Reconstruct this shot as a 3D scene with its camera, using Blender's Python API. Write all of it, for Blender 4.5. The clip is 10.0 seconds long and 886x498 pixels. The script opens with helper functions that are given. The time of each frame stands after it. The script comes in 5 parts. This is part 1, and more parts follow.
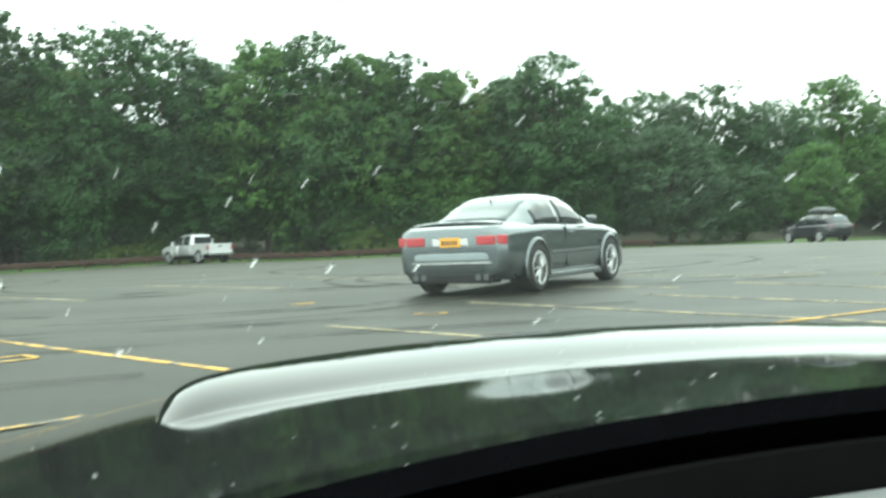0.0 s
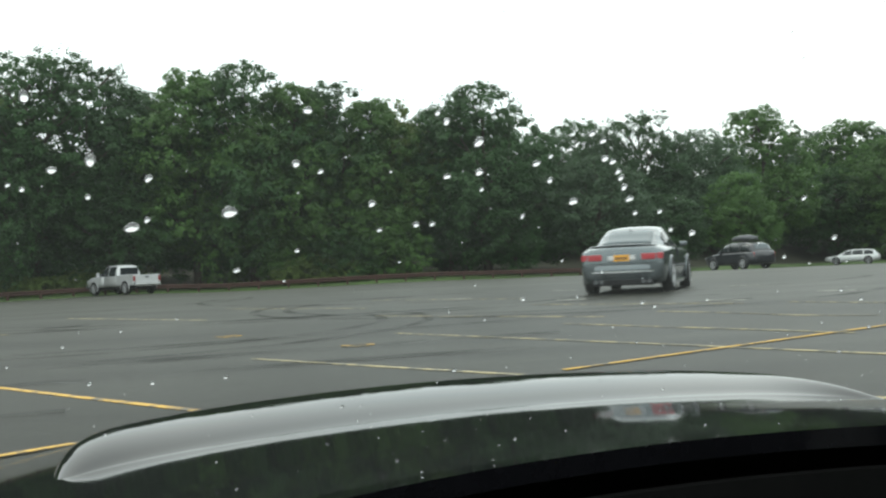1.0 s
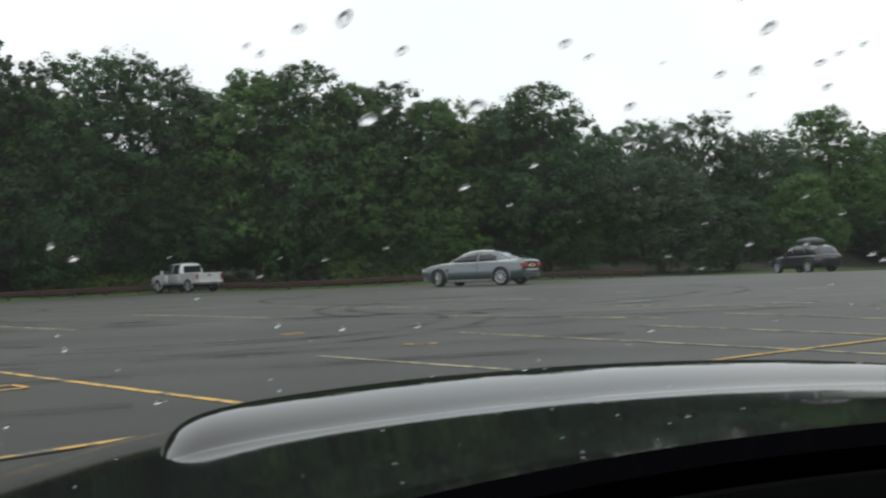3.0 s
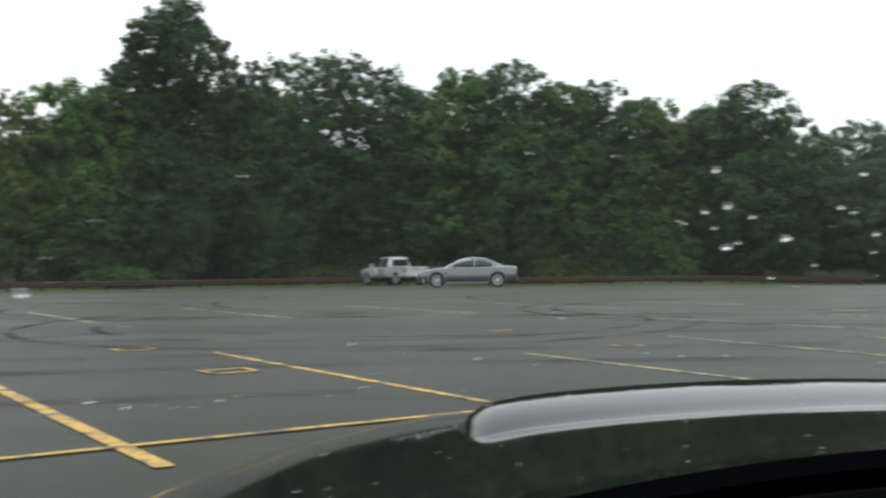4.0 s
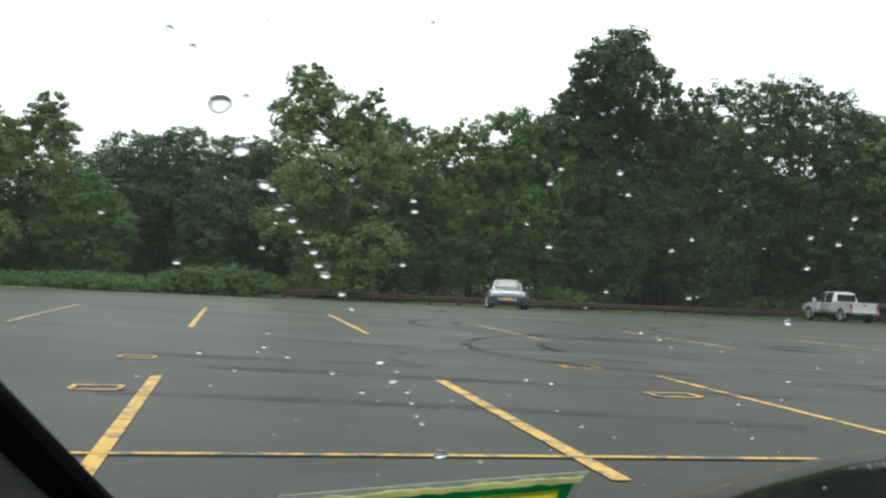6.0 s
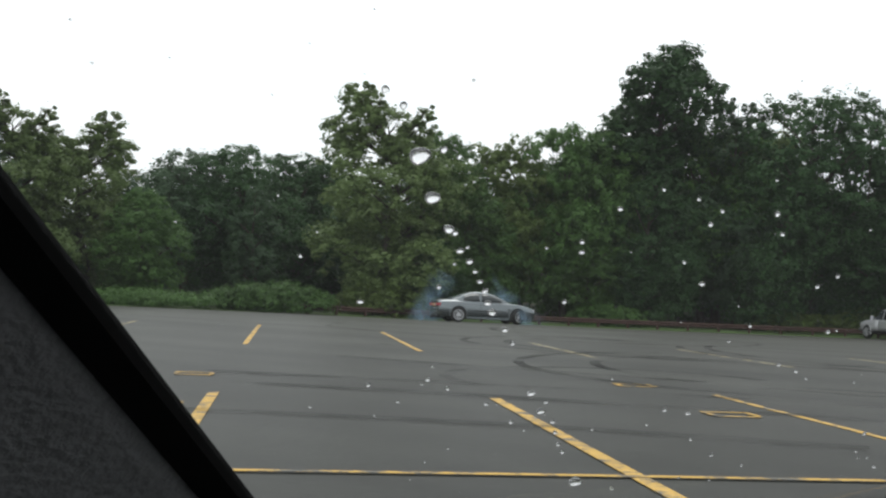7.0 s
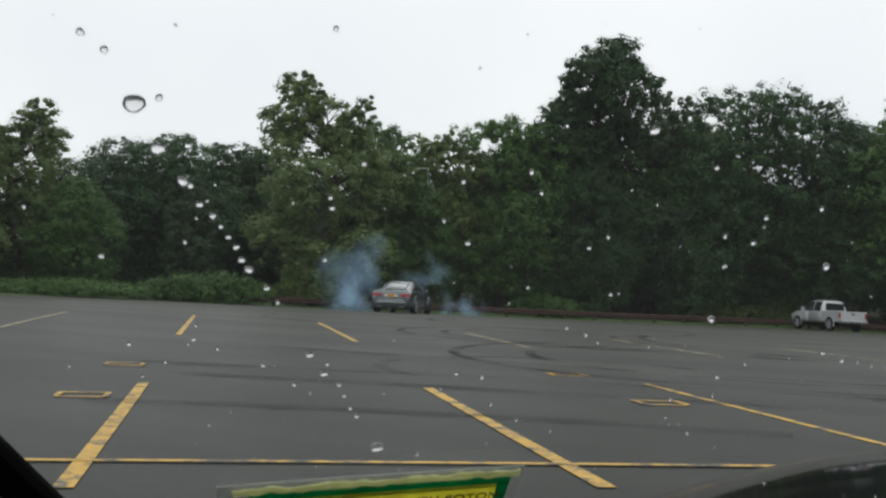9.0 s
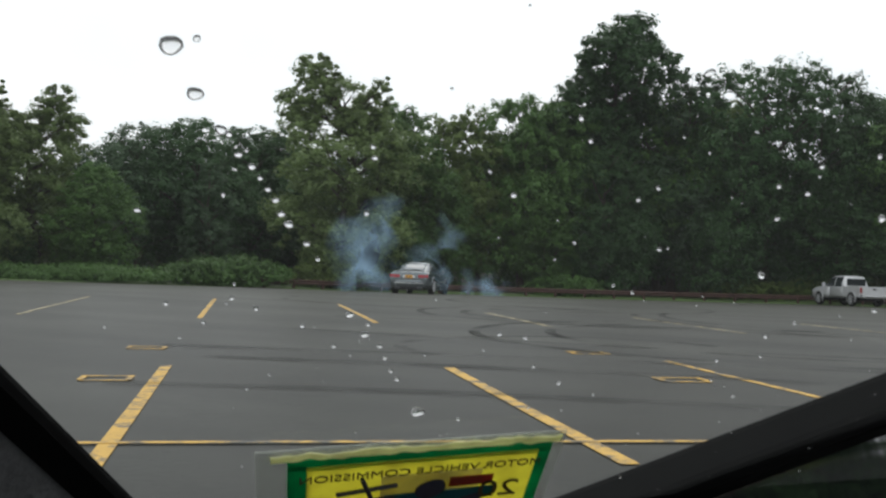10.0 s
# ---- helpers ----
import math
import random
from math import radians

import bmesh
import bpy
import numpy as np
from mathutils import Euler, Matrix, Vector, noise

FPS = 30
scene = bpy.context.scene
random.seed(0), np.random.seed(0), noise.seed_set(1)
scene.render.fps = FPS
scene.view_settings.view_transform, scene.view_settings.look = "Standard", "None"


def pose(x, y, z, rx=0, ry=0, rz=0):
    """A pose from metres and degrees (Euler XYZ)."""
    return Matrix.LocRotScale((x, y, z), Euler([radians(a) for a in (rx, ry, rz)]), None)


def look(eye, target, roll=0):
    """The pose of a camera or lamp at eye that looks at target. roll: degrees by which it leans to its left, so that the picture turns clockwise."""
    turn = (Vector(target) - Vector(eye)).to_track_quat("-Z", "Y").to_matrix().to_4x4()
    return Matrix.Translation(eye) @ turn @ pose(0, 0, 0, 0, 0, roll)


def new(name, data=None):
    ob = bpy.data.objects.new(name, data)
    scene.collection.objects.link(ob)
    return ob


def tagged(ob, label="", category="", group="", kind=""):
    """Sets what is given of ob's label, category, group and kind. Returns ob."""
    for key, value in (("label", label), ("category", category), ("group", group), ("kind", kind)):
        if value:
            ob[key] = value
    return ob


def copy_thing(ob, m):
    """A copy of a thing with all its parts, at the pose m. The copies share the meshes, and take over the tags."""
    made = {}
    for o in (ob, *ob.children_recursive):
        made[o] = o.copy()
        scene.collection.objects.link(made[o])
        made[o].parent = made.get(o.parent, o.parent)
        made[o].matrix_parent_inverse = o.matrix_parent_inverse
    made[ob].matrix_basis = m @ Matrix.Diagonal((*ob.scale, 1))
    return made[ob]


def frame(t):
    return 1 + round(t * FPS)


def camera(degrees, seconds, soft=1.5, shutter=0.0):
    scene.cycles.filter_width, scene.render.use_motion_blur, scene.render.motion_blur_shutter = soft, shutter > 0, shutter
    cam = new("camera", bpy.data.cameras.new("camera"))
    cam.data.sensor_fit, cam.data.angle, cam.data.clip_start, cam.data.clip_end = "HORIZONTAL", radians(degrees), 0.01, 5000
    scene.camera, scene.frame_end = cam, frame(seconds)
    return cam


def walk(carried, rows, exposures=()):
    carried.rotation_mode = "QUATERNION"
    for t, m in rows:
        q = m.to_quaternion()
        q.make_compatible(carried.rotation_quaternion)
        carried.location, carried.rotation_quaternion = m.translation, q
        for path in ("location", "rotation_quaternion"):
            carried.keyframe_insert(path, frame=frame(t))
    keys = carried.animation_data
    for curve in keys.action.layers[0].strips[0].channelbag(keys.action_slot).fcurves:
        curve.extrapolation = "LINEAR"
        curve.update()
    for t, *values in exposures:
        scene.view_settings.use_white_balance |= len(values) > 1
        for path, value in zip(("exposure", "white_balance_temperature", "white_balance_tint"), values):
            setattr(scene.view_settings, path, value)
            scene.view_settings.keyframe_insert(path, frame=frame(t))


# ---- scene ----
cam = camera(43.61, 10.0, soft=2.3, shutter=0.5)
PATH = [
    (0.0, pose(0.067, 0.293, 1.019, 88.16, 3.28, 0.60)),
    (0.5, pose(0.105, 0.219, 1.053, 89.94, 3.02, -2.16)),
    (1.0, pose(0.118, 0.194, 1.051, 89.43, 3.53, -2.97)),
    (1.5, pose(0.110, 0.190, 1.055, 89.15, 3.48, -3.28)),
    (2.0, pose(0.120, 0.180, 1.056, 89.23, 3.78, -2.60)),
    (3.5, pose(0.038, 0.276, 1.022, 89.87, 2.37, 4.05)),
    (4.0, pose(0.019, 0.034, 1.062, 89.96, 1.61, 10.59)),
    (4.5, pose(-0.031, 0.008, 1.058, 90.56, 0.83, 17.03)),
    (5.0, pose(-0.028, -0.098, 1.082, 91.28, 0.33, 23.38)),
    (5.5, pose(-0.048, -0.134, 1.045, 91.16, -0.92, 30.38)),
    (6.0, pose(-0.069, -0.158, 1.046, 91.44, -1.08, 32.74)),
    (7.3, pose(-0.092, -0.195, 1.055, 92.36, -1.15, 35.60)),
    (7.5, pose(-0.077, -0.185, 1.057, 92.32, -1.12, 35.27)),
    (8.0, pose(-0.046, -0.205, 1.058, 92.45, -0.54, 34.18)),
    (8.5, pose(-0.083, -0.156, 1.062, 92.92, -0.98, 34.41)),
    (9.0, pose(-0.041, -0.158, 1.042, 91.87, -1.19, 32.23)),
    (9.2, pose(-0.050, -0.157, 1.040, 91.40, -1.18, 32.40)),
    (9.5, pose(-0.064, -0.151, 1.040, 91.71, -1.15, 33.51)),
    (10.0, pose(-0.056, -0.151, 1.033, 90.86, -0.42, 33.20)),
]
EXPOSURES = [(0.0, 1.15, 6500, -13), (0.5, 0.75, 6500, -2), (1.0, 0.2, 6500, -1), (1.5, 0.0, 6500, 3), (2.0, -0.3, 6500, 4), (3.5, -0.35, 6500, 9), (4.0, -0.05, 6500, 5), (4.5, 0.0, 6500, 4), (5.5, 0.1, 6500, 4), (6.0, 0.15, 6500, 4), (7.5, -0.4, 6500, 10), (8.5, -0.5, 6500, 10), (9.0, -0.55, 6500, 9), (10.0, -0.3, 6500, 9)]
walk(cam, PATH, EXPOSURES)

# ---- world, sun and sky: an overcast summer day ----
world = bpy.data.worlds.new("overcast_sky")
scene.world = world
world.use_nodes = True
wn, wl = world.node_tree.nodes, world.node_tree.links
wn.clear()
w_out = wn.new("ShaderNodeOutputWorld")
w_bg = wn.new("ShaderNodeBackground")
w_sky = wn.new("ShaderNodeTexSky")
w_sky.sky_type = "NISHITA"
w_sky.sun_disc = False
w_sky.sun_elevation, w_sky.sun_rotation = radians(48), radians(25)
w_dim = wn.new("ShaderNodeMix")
w_dim.data_type, w_dim.blend_type = "RGBA", "MIX"
w_dim.inputs[0].default_value = 0.93
w_geo = wn.new("ShaderNodeTexCoord")
w_noise = wn.new("ShaderNodeTexNoise")
w_noise.inputs["Scale"].default_value = 2.2
w_noise.inputs["Detail"].default_value = 4
w_ramp = wn.new("ShaderNodeValToRGB")
w_ramp.color_ramp.elements[0].position, w_ramp.color_ramp.elements[0].color = 0.3, (8.4, 8.9, 9.2, 1)
w_ramp.color_ramp.elements[1].position, w_ramp.color_ramp.elements[1].color = 0.7, (10.2, 10.3, 10.3, 1)
wl.new(w_geo.outputs["Generated"], w_noise.inputs["Vector"])
wl.new(w_noise.outputs["Fac"], w_ramp.inputs["Fac"])
wl.new(w_sky.outputs["Color"], w_dim.inputs[6])
w_up, w_lift, w_dome = wn.new("ShaderNodeSeparateXYZ"), wn.new("ShaderNodeMapRange"), wn.new("ShaderNodeVectorMath")
w_lift.inputs["From Min"].default_value, w_lift.inputs["From Max"].default_value = 0.15, 1.0
w_lift.inputs["To Min"].default_value, w_lift.inputs["To Max"].default_value = 0.97, 1.22
w_dome.operation = "SCALE"
wl.new(w_geo.outputs["Generated"], w_up.inputs["Vector"])
wl.new(w_up.outputs["Z"], w_lift.inputs["Value"])
wl.new(w_ramp.outputs["Color"], w_dome.inputs[0])
wl.new(w_lift.outputs["Result"], w_dome.inputs["Scale"])
wl.new(w_dome.outputs["Vector"], w_dim.inputs[7])
wl.new(w_dim.outputs[2], w_bg.inputs["Color"])
w_bg.inputs["Strength"].default_value = 0.15
wl.new(w_bg.outputs["Background"], w_out.inputs["Surface"])
sun = new("sun", bpy.data.lights.new("sun", "SUN"))
sun.data.energy, sun.data.angle, sun.data.color = 0.6, radians(25), (1.0, 0.97, 0.92)
sun.matrix_world = look((0, 0, 30), (0 + 12, -18, 0))


# ---- materials ----
def material(name, color, rough=0.6, metal=0.0, spread=0.15, scale=8.0, bump=0.0, fine=60.0, coat=0.0, spec=0.5, island=0.0, by_object=0.0):
    """A principled surface whose colour varies at two scales, with fine relief."""
    m = bpy.data.materials.new(name)
    m.use_nodes = True
    n, l = m.node_tree.nodes, m.node_tree.links
    b = n["Principled BSDF"]
    b.inputs["Roughness"].default_value, b.inputs["Metallic"].default_value = rough, metal
    b.inputs["Coat Weight"].default_value = coat
    b.inputs["Coat Roughness"].default_value = 0.04
    b.inputs["Specular IOR Level"].default_value = spec
    co = n.new("ShaderNodeTexCoord")
    big, small = n.new("ShaderNodeTexNoise"), n.new("ShaderNodeTexNoise")
    big.inputs["Scale"].default_value, small.inputs["Scale"].default_value = scale, fine
    big.inputs["Detail"].default_value, small.inputs["Detail"].default_value = 5, 3
    l.new(co.outputs["Object"], big.inputs["Vector"])
    l.new(co.outputs["Object"], small.inputs["Vector"])
    add = n.new("ShaderNodeMath")
    add.operation = "ADD"
    l.new(big.outputs["Fac"], add.inputs[0])
    l.new(small.outputs["Fac"], add.inputs[1])
    value = add.outputs[0]
    for on, node, socket in ((island, "ShaderNodeNewGeometry", "Random Per Island"), (by_object, "ShaderNodeObjectInfo", "Random")):
        if on:
            extra = n.new(node)
            mul = n.new("ShaderNodeMath")
            mul.operation = "MULTIPLY_ADD"
            mul.inputs[1].default_value = on
            l.new(extra.outputs[socket], mul.inputs[0])
            l.new(value, mul.inputs[2])
            value = mul.outputs[0]
    ran = n.new("ShaderNodeMapRange")
    ran.inputs["From Min"].default_value, ran.inputs["From Max"].default_value = 0.6, 1.4 + island + by_object
    l.new(value, ran.inputs["Value"])
    mix = n.new("ShaderNodeMix")
    mix.data_type = "RGBA"
    lo = [c * (1 - spread) for c in color]
    hi = [min(1, c * (1 + spread)) for c in color]
    mix.inputs[6].default_value, mix.inputs[7].default_value = (*lo, 1), (*hi, 1)
    l.new(ran.outputs["Result"], mix.inputs[0])
    l.new(mix.outputs[2], b.inputs["Base Color"])
    if bump:
        bp = n.new("ShaderNodeBump")
        bp.inputs["Strength"].default_value = bump
        bp.inputs["Distance"].default_value = 0.01
        l.new(small.outputs["Fac"], bp.inputs["Height"])
        l.new(bp.outputs["Normal"], b.inputs["Normal"])
    return m


def see_through(name, color, amount, rough=0.9, scale=0.0, gloss=False, glow_through=False):
    """A surface that lets part of the light straight through: worn rubber marks, smoke, thin glass."""
    m = bpy.data.materials.new(name)
    m.use_nodes = True
    n, l = m.node_tree.nodes, m.node_tree.links
    n.clear()
    out, mix, clear = n.new("ShaderNodeOutputMaterial"), n.new("ShaderNodeMixShader"), n.new("ShaderNodeBsdfTransparent")
    body = n.new("ShaderNodeBsdfGlossy" if gloss else "ShaderNodeBsdfDiffuse")
    body.inputs["Color"].default_value = (*color, 1)
    if gloss:
        body.inputs["Roughness"].default_value = rough
    mix.inputs[0].default_value = amount
    if scale:
        co, noi, ran = n.new("ShaderNodeTexCoord"), n.new("ShaderNodeTexNoise"), n.new("ShaderNodeMapRange")
        noi.inputs["Scale"].default_value = scale
        noi.inputs["Detail"].default_value = 6
        l.new(co.outputs["Object"], noi.inputs["Vector"])
        ran.inputs["From Min"].default_value, ran.inputs["From Max"].default_value = 0.38, 0.68
        ran.inputs["To Max"].default_value = amount
        l.new(noi.outputs["Fac"], ran.inputs["Value"])
        l.new(ran.outputs["Result"], mix.inputs[0])
    l.new(clear.outputs[0], mix.inputs[1])
    if glow_through:
        tr, half = n.new("ShaderNodeBsdfTranslucent"), n.new("ShaderNodeMixShader")
        tr.inputs["Color"].default_value = (*color, 1)
        l.new(body.outputs[0], half.inputs[1])
        l.new(tr.outputs[0], half.inputs[2])
        l.new(half.outputs[0], mix.inputs[2])
    else:
        l.new(body.outputs[0], mix.inputs[2])
    l.new(mix.outputs[0], out.inputs["Surface"])
    return m


def glowing(name, color, strength):
    m = material(name, color, 0.3)
    b = m.node_tree.nodes["Principled BSDF"]
    b.inputs["Emission Color"].default_value = (*color, 1)
    b.inputs["Emission Strength"].default_value = strength
    return m


def asphalt_material():
    """Old grey asphalt: stone grain, large damp and dry patches, faint cross streaks of rubber, and a far sheen painted
    in as a paler tone.
    """
    m = material("asphalt", (0.0265, 0.0271, 0.0230), 0.42, spread=0.60, scale=0.30, bump=0.4, fine=16, spec=0.06)
    n, l = m.node_tree.nodes, m.node_tree.links
    b = n["Principled BSDF"]
    old = b.inputs["Base Color"].links[0].from_socket
    for node in n:
        if node.type == "TEX_NOISE":
            node.inputs["Detail"].default_value = 9
            node.inputs["Roughness"].default_value = 0.68
    co, mp, st = n.new("ShaderNodeTexCoord"), n.new("ShaderNodeMapping"), n.new("ShaderNodeTexNoise")
    mp.inputs["Rotation"].default_value = (0, 0, radians(24))
    mp.inputs["Scale"].default_value = (0.05, 0.7, 1)
    st.inputs["Scale"].default_value = 1.0
    st.inputs["Detail"].default_value = 7
    l.new(co.outputs["Object"], mp.inputs["Vector"])
    l.new(mp.outputs["Vector"], st.inputs["Vector"])
    ran = n.new("ShaderNodeMapRange")
    ran.inputs["From Min"].default_value, ran.inputs["From Max"].default_value = 0.35, 0.65
    ran.inputs["To Min"].default_value, ran.inputs["To Max"].default_value = 0.72, 1.2
    l.new(st.outputs["Fac"], ran.inputs["Value"])
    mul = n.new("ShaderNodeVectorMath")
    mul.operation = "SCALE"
    # grazing sheen put into the colour: paler with distance from the origin
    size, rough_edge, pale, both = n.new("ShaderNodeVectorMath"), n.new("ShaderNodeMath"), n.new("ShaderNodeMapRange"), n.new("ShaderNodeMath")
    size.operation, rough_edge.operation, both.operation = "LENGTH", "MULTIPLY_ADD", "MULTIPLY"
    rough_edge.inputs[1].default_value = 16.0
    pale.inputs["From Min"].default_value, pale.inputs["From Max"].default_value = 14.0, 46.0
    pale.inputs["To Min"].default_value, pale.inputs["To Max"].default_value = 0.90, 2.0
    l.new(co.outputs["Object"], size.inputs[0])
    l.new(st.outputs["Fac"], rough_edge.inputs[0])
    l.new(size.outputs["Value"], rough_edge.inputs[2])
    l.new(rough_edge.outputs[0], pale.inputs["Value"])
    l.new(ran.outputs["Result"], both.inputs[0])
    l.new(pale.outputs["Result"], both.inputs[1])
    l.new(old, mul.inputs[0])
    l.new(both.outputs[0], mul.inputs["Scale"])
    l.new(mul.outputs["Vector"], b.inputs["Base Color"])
    return m


def worn_paint(name, color, wear):
    """Road paint that has worn away in flecks and shows the asphalt in them."""
    m = material(name, color, 0.7, spread=0.2, scale=3, bump=0.3, fine=40)
    n, l = m.node_tree.nodes, m.node_tree.links
    b = n["Principled BSDF"]
    old = b.inputs["Base Color"].links[0].from_socket
    co, noi, ran, mix = n.new("ShaderNodeTexCoord"), n.new("ShaderNodeTexNoise"), n.new("ShaderNodeMapRange"), n.new("ShaderNodeMix")
    noi.inputs["Scale"].default_value = 5.0
    noi.inputs["Detail"].default_value = 8
    noi.inputs["Roughness"].default_value = 0.7
    l.new(co.outputs["Object"], noi.inputs["Vector"])
    ran.inputs["From Min"].default_value, ran.inputs["From Max"].default_value = wear - 0.06, wear + 0.06
    l.new(noi.outputs["Fac"], ran.inputs["Value"])
    mix.data_type = "RGBA"
    mix.inputs[6].default_value = (0.075, 0.072, 0.062, 1)
    l.new(ran.outputs["Result"], mix.inputs[0])
    l.new(old, mix.inputs[7])
    l.new(mix.outputs[2], b.inputs["Base Color"])
    return m


def leaf_material(name, color, spread):
    m = material(name, color, 0.55, spread=spread, scale=0.35, fine=3, island=0.5, by_object=0.5, spec=0.25)
    n, l = m.node_tree.nodes, m.node_tree.links
    b = n["Principled BSDF"]
    tr, ad = n.new("ShaderNodeBsdfTranslucent"), n.new("ShaderNodeMixShader")
    l.new(b.inputs["Base Color"].links[0].from_socket, tr.inputs["Color"])
    ad.inputs[0].default_value = 0.35
    out = n["Material Output"]
    l.new(b.outputs[0], ad.inputs[1])
    l.new(tr.outputs[0], ad.inputs[2])
    l.new(ad.outputs[0], out.inputs["Surface"])
    return m


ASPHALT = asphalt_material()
YELLOW = worn_paint("yellow_road_paint", (0.50, 0.30, 0.045), 0.46)
FADED = worn_paint("faded_road_paint", (0.36, 0.30, 0.16), 0.50)
WHITE_LINE = worn_paint("white_road_paint", (0.46, 0.45, 0.40), 0.46)
RUBBER_MARK = see_through("tyre_rubber_mark", (0.02, 0.02, 0.02), 0.24, scale=0.7)
GRASS = material("grass", (0.06, 0.10, 0.025), 0.9, spread=0.5, scale=0.6, bump=0.6, fine=12)
SOIL = material("woodland_soil", (0.035, 0.035, 0.02), 0.95, spread=0.4, scale=0.4, bump=0.5, fine=6)
RUST = material("rusty_guardrail_steel", (0.050, 0.024, 0.018), 0.85, spread=0.45, scale=1.5, bump=0.3, fine=30)
BARK = material("bark", (0.06, 0.05, 0.04), 0.95, spread=0.4, scale=2, bump=0.6, fine=20)
LEAF_DARK = leaf_material("dark_green_leaves", (0.039, 0.088, 0.028), 0.6)
LEAF_MID = leaf_material("green_leaves", (0.073, 0.146, 0.036), 0.55)
LEAF_LIGHT = leaf_material("yellow_green_leaves", (0.118, 0.172, 0.047), 0.5)
LEAF_POPLAR = leaf_material("pale_poplar_leaves", (0.145, 0.208, 0.072), 0.45)
LEAF_BLUE = leaf_material("grey_green_leaves", (0.060, 0.105, 0.052), 0.5)
SILVER = material("silver_grey_car_paint", (0.13, 0.15, 0.16), 0.22, 0.75, spread=0.05, scale=2, coat=0.7)
PALE_SILVER = material("pale_silver_truck_paint", (0.55, 0.56, 0.57), 0.4, 0.3, spread=0.08, scale=2, coat=0.5)
WHITE_PAINT = material("white_car_paint", (0.62, 0.64, 0.64), 0.35, 0.1, spread=0.05, scale=2, coat=0.6)
DARK_PAINT = material("dark_blue_car_paint", (0.018, 0.02, 0.026), 0.3, 0.2, spread=0.15, scale=2, coat=0.8)
BLACK_GLOSS = material("black_wet_car_paint", (0.004, 0.004, 0.005), 0.05, 0.0, spread=0.3, scale=3, coat=0.0, spec=0.17)
BLACK_TRIM = material("black_plastic_trim", (0.012, 0.012, 0.013), 0.6, spread=0.25, scale=6, bump=0.15, fine=120, spec=0.2)
GREY_TRIM = material("dark_grey_bumper", (0.075, 0.08, 0.085), 0.45, 0.2, spread=0.1, scale=4)
GLASS_DARK = material("tinted_car_glass", (0.02, 0.025, 0.027), 0.06, spread=0.1, scale=3, coat=0.0, spec=0.45)
GLASS_PALE = material("sky_lit_car_glass", (0.08, 0.10, 0.11), 0.06, spread=0.1, scale=3, coat=0.0, spec=0.5)
TYRE = material("tyre_rubber", (0.012, 0.012, 0.012), 0.85, spread=0.3, scale=12, bump=0.3, fine=90)
ALLOY = material("silver_alloy_rim", (0.42, 0.43, 0.44), 0.35, 0.8, spread=0.1, scale=6)
RED_LAMP = glowing("lit_red_lamp", (0.36, 0.03, 0.04), 0.06)
CLEAR_LAMP = material("clear_lamp_glass", (0.55, 0.57, 0.58), 0.15, 0.3, spread=0.2, scale=20, coat=0.8)
CHROME = material("bright_metal", (0.6, 0.6, 0.6), 0.2, 0.9, spread=0.1, scale=9)
PLATE_ORANGE = material("orange_plate", (0.75, 0.36, 0.03), 0.5, spread=0.1, scale=20)
PLATE_WHITE = material("white_panel", (0.6, 0.6, 0.6), 0.5, spread=0.08, scale=20)
INK = material("dark_ink", (0.03, 0.03, 0.05), 0.6)
BLACK_BAND = material("black_matt_band", (0.004, 0.004, 0.004), 0.8, spread=0.2, scale=9, spec=0.05)
DASH = material("grey_dashboard_vinyl", (0.13, 0.135, 0.14), 0.6, spread=0.12, scale=9, bump=0.35, fine=220)
PILLAR = material("dark_pillar_trim", (0.13, 0.132, 0.135), 0.6, spread=0.12, scale=7, bump=0.3, fine=250)
HEADLINER = material("grey_headliner_cloth", (0.18, 0.18, 0.17), 0.95, spread=0.1, scale=9, bump=0.3, fine=200)
WINDSCREEN = see_through("thin_windscreen_glass", (1, 1, 1), 0.02, rough=0.02, gloss=True)


def add_film(m, amount):
    """A thin translucent film mixed into glass, added as a haze that lifts the darks."""
    n, l = m.node_tree.nodes, m.node_tree.links
    out = n["Material Output"]
    old = out.inputs["Surface"].links[0].from_socket
    mix, film = n.new("ShaderNodeMixShader"), n.new("ShaderNodeBsdfTranslucent")
    film.inputs["Color"].default_value = (0.86, 0.90, 0.89, 1)
    mix.inputs[0].default_value = amount
    l.new(old, mix.inputs[1])
    l.new(film.outputs[0], mix.inputs[2])
    l.new(mix.outputs[0], out.inputs["Surface"])


add_film(WINDSCREEN, 0.009)


def backlit(m, amount=0.55):
    """Let thin print glow with the daylight behind it."""
    n, l = m.node_tree.nodes, m.node_tree.links
    b = n["Principled BSDF"]
    mix, tr = n.new("ShaderNodeMixShader"), n.new("ShaderNodeBsdfTranslucent")
    l.new(b.inputs["Base Color"].links[0].from_socket, tr.inputs["Color"])
    mix.inputs[0].default_value = amount
    l.new(b.outputs[0], mix.inputs[1])
    l.new(tr.outputs[0], mix.inputs[2])
    l.new(mix.outputs[0], n["Material Output"].inputs["Surface"])
    return m


# ---- building helpers ----
def mesh_of(name, bm, mat, smooth=False):
    me = bpy.data.meshes.new(name)
    bmesh.ops.recalc_face_normals(bm, faces=bm.faces)
    bm.to_mesh(me)
    bm.free()
    me.materials.append(mat)
    if smooth:
        me.polygons.foreach_set("use_smooth", [True] * len(me.polygons))
    return me


def thing(name, m, label, category, group="", kind=""):
    ob = new(name)
    ob.empty_display_size = 0.2
    ob.matrix_basis = m
    return tagged(ob, label, category, group, kind)


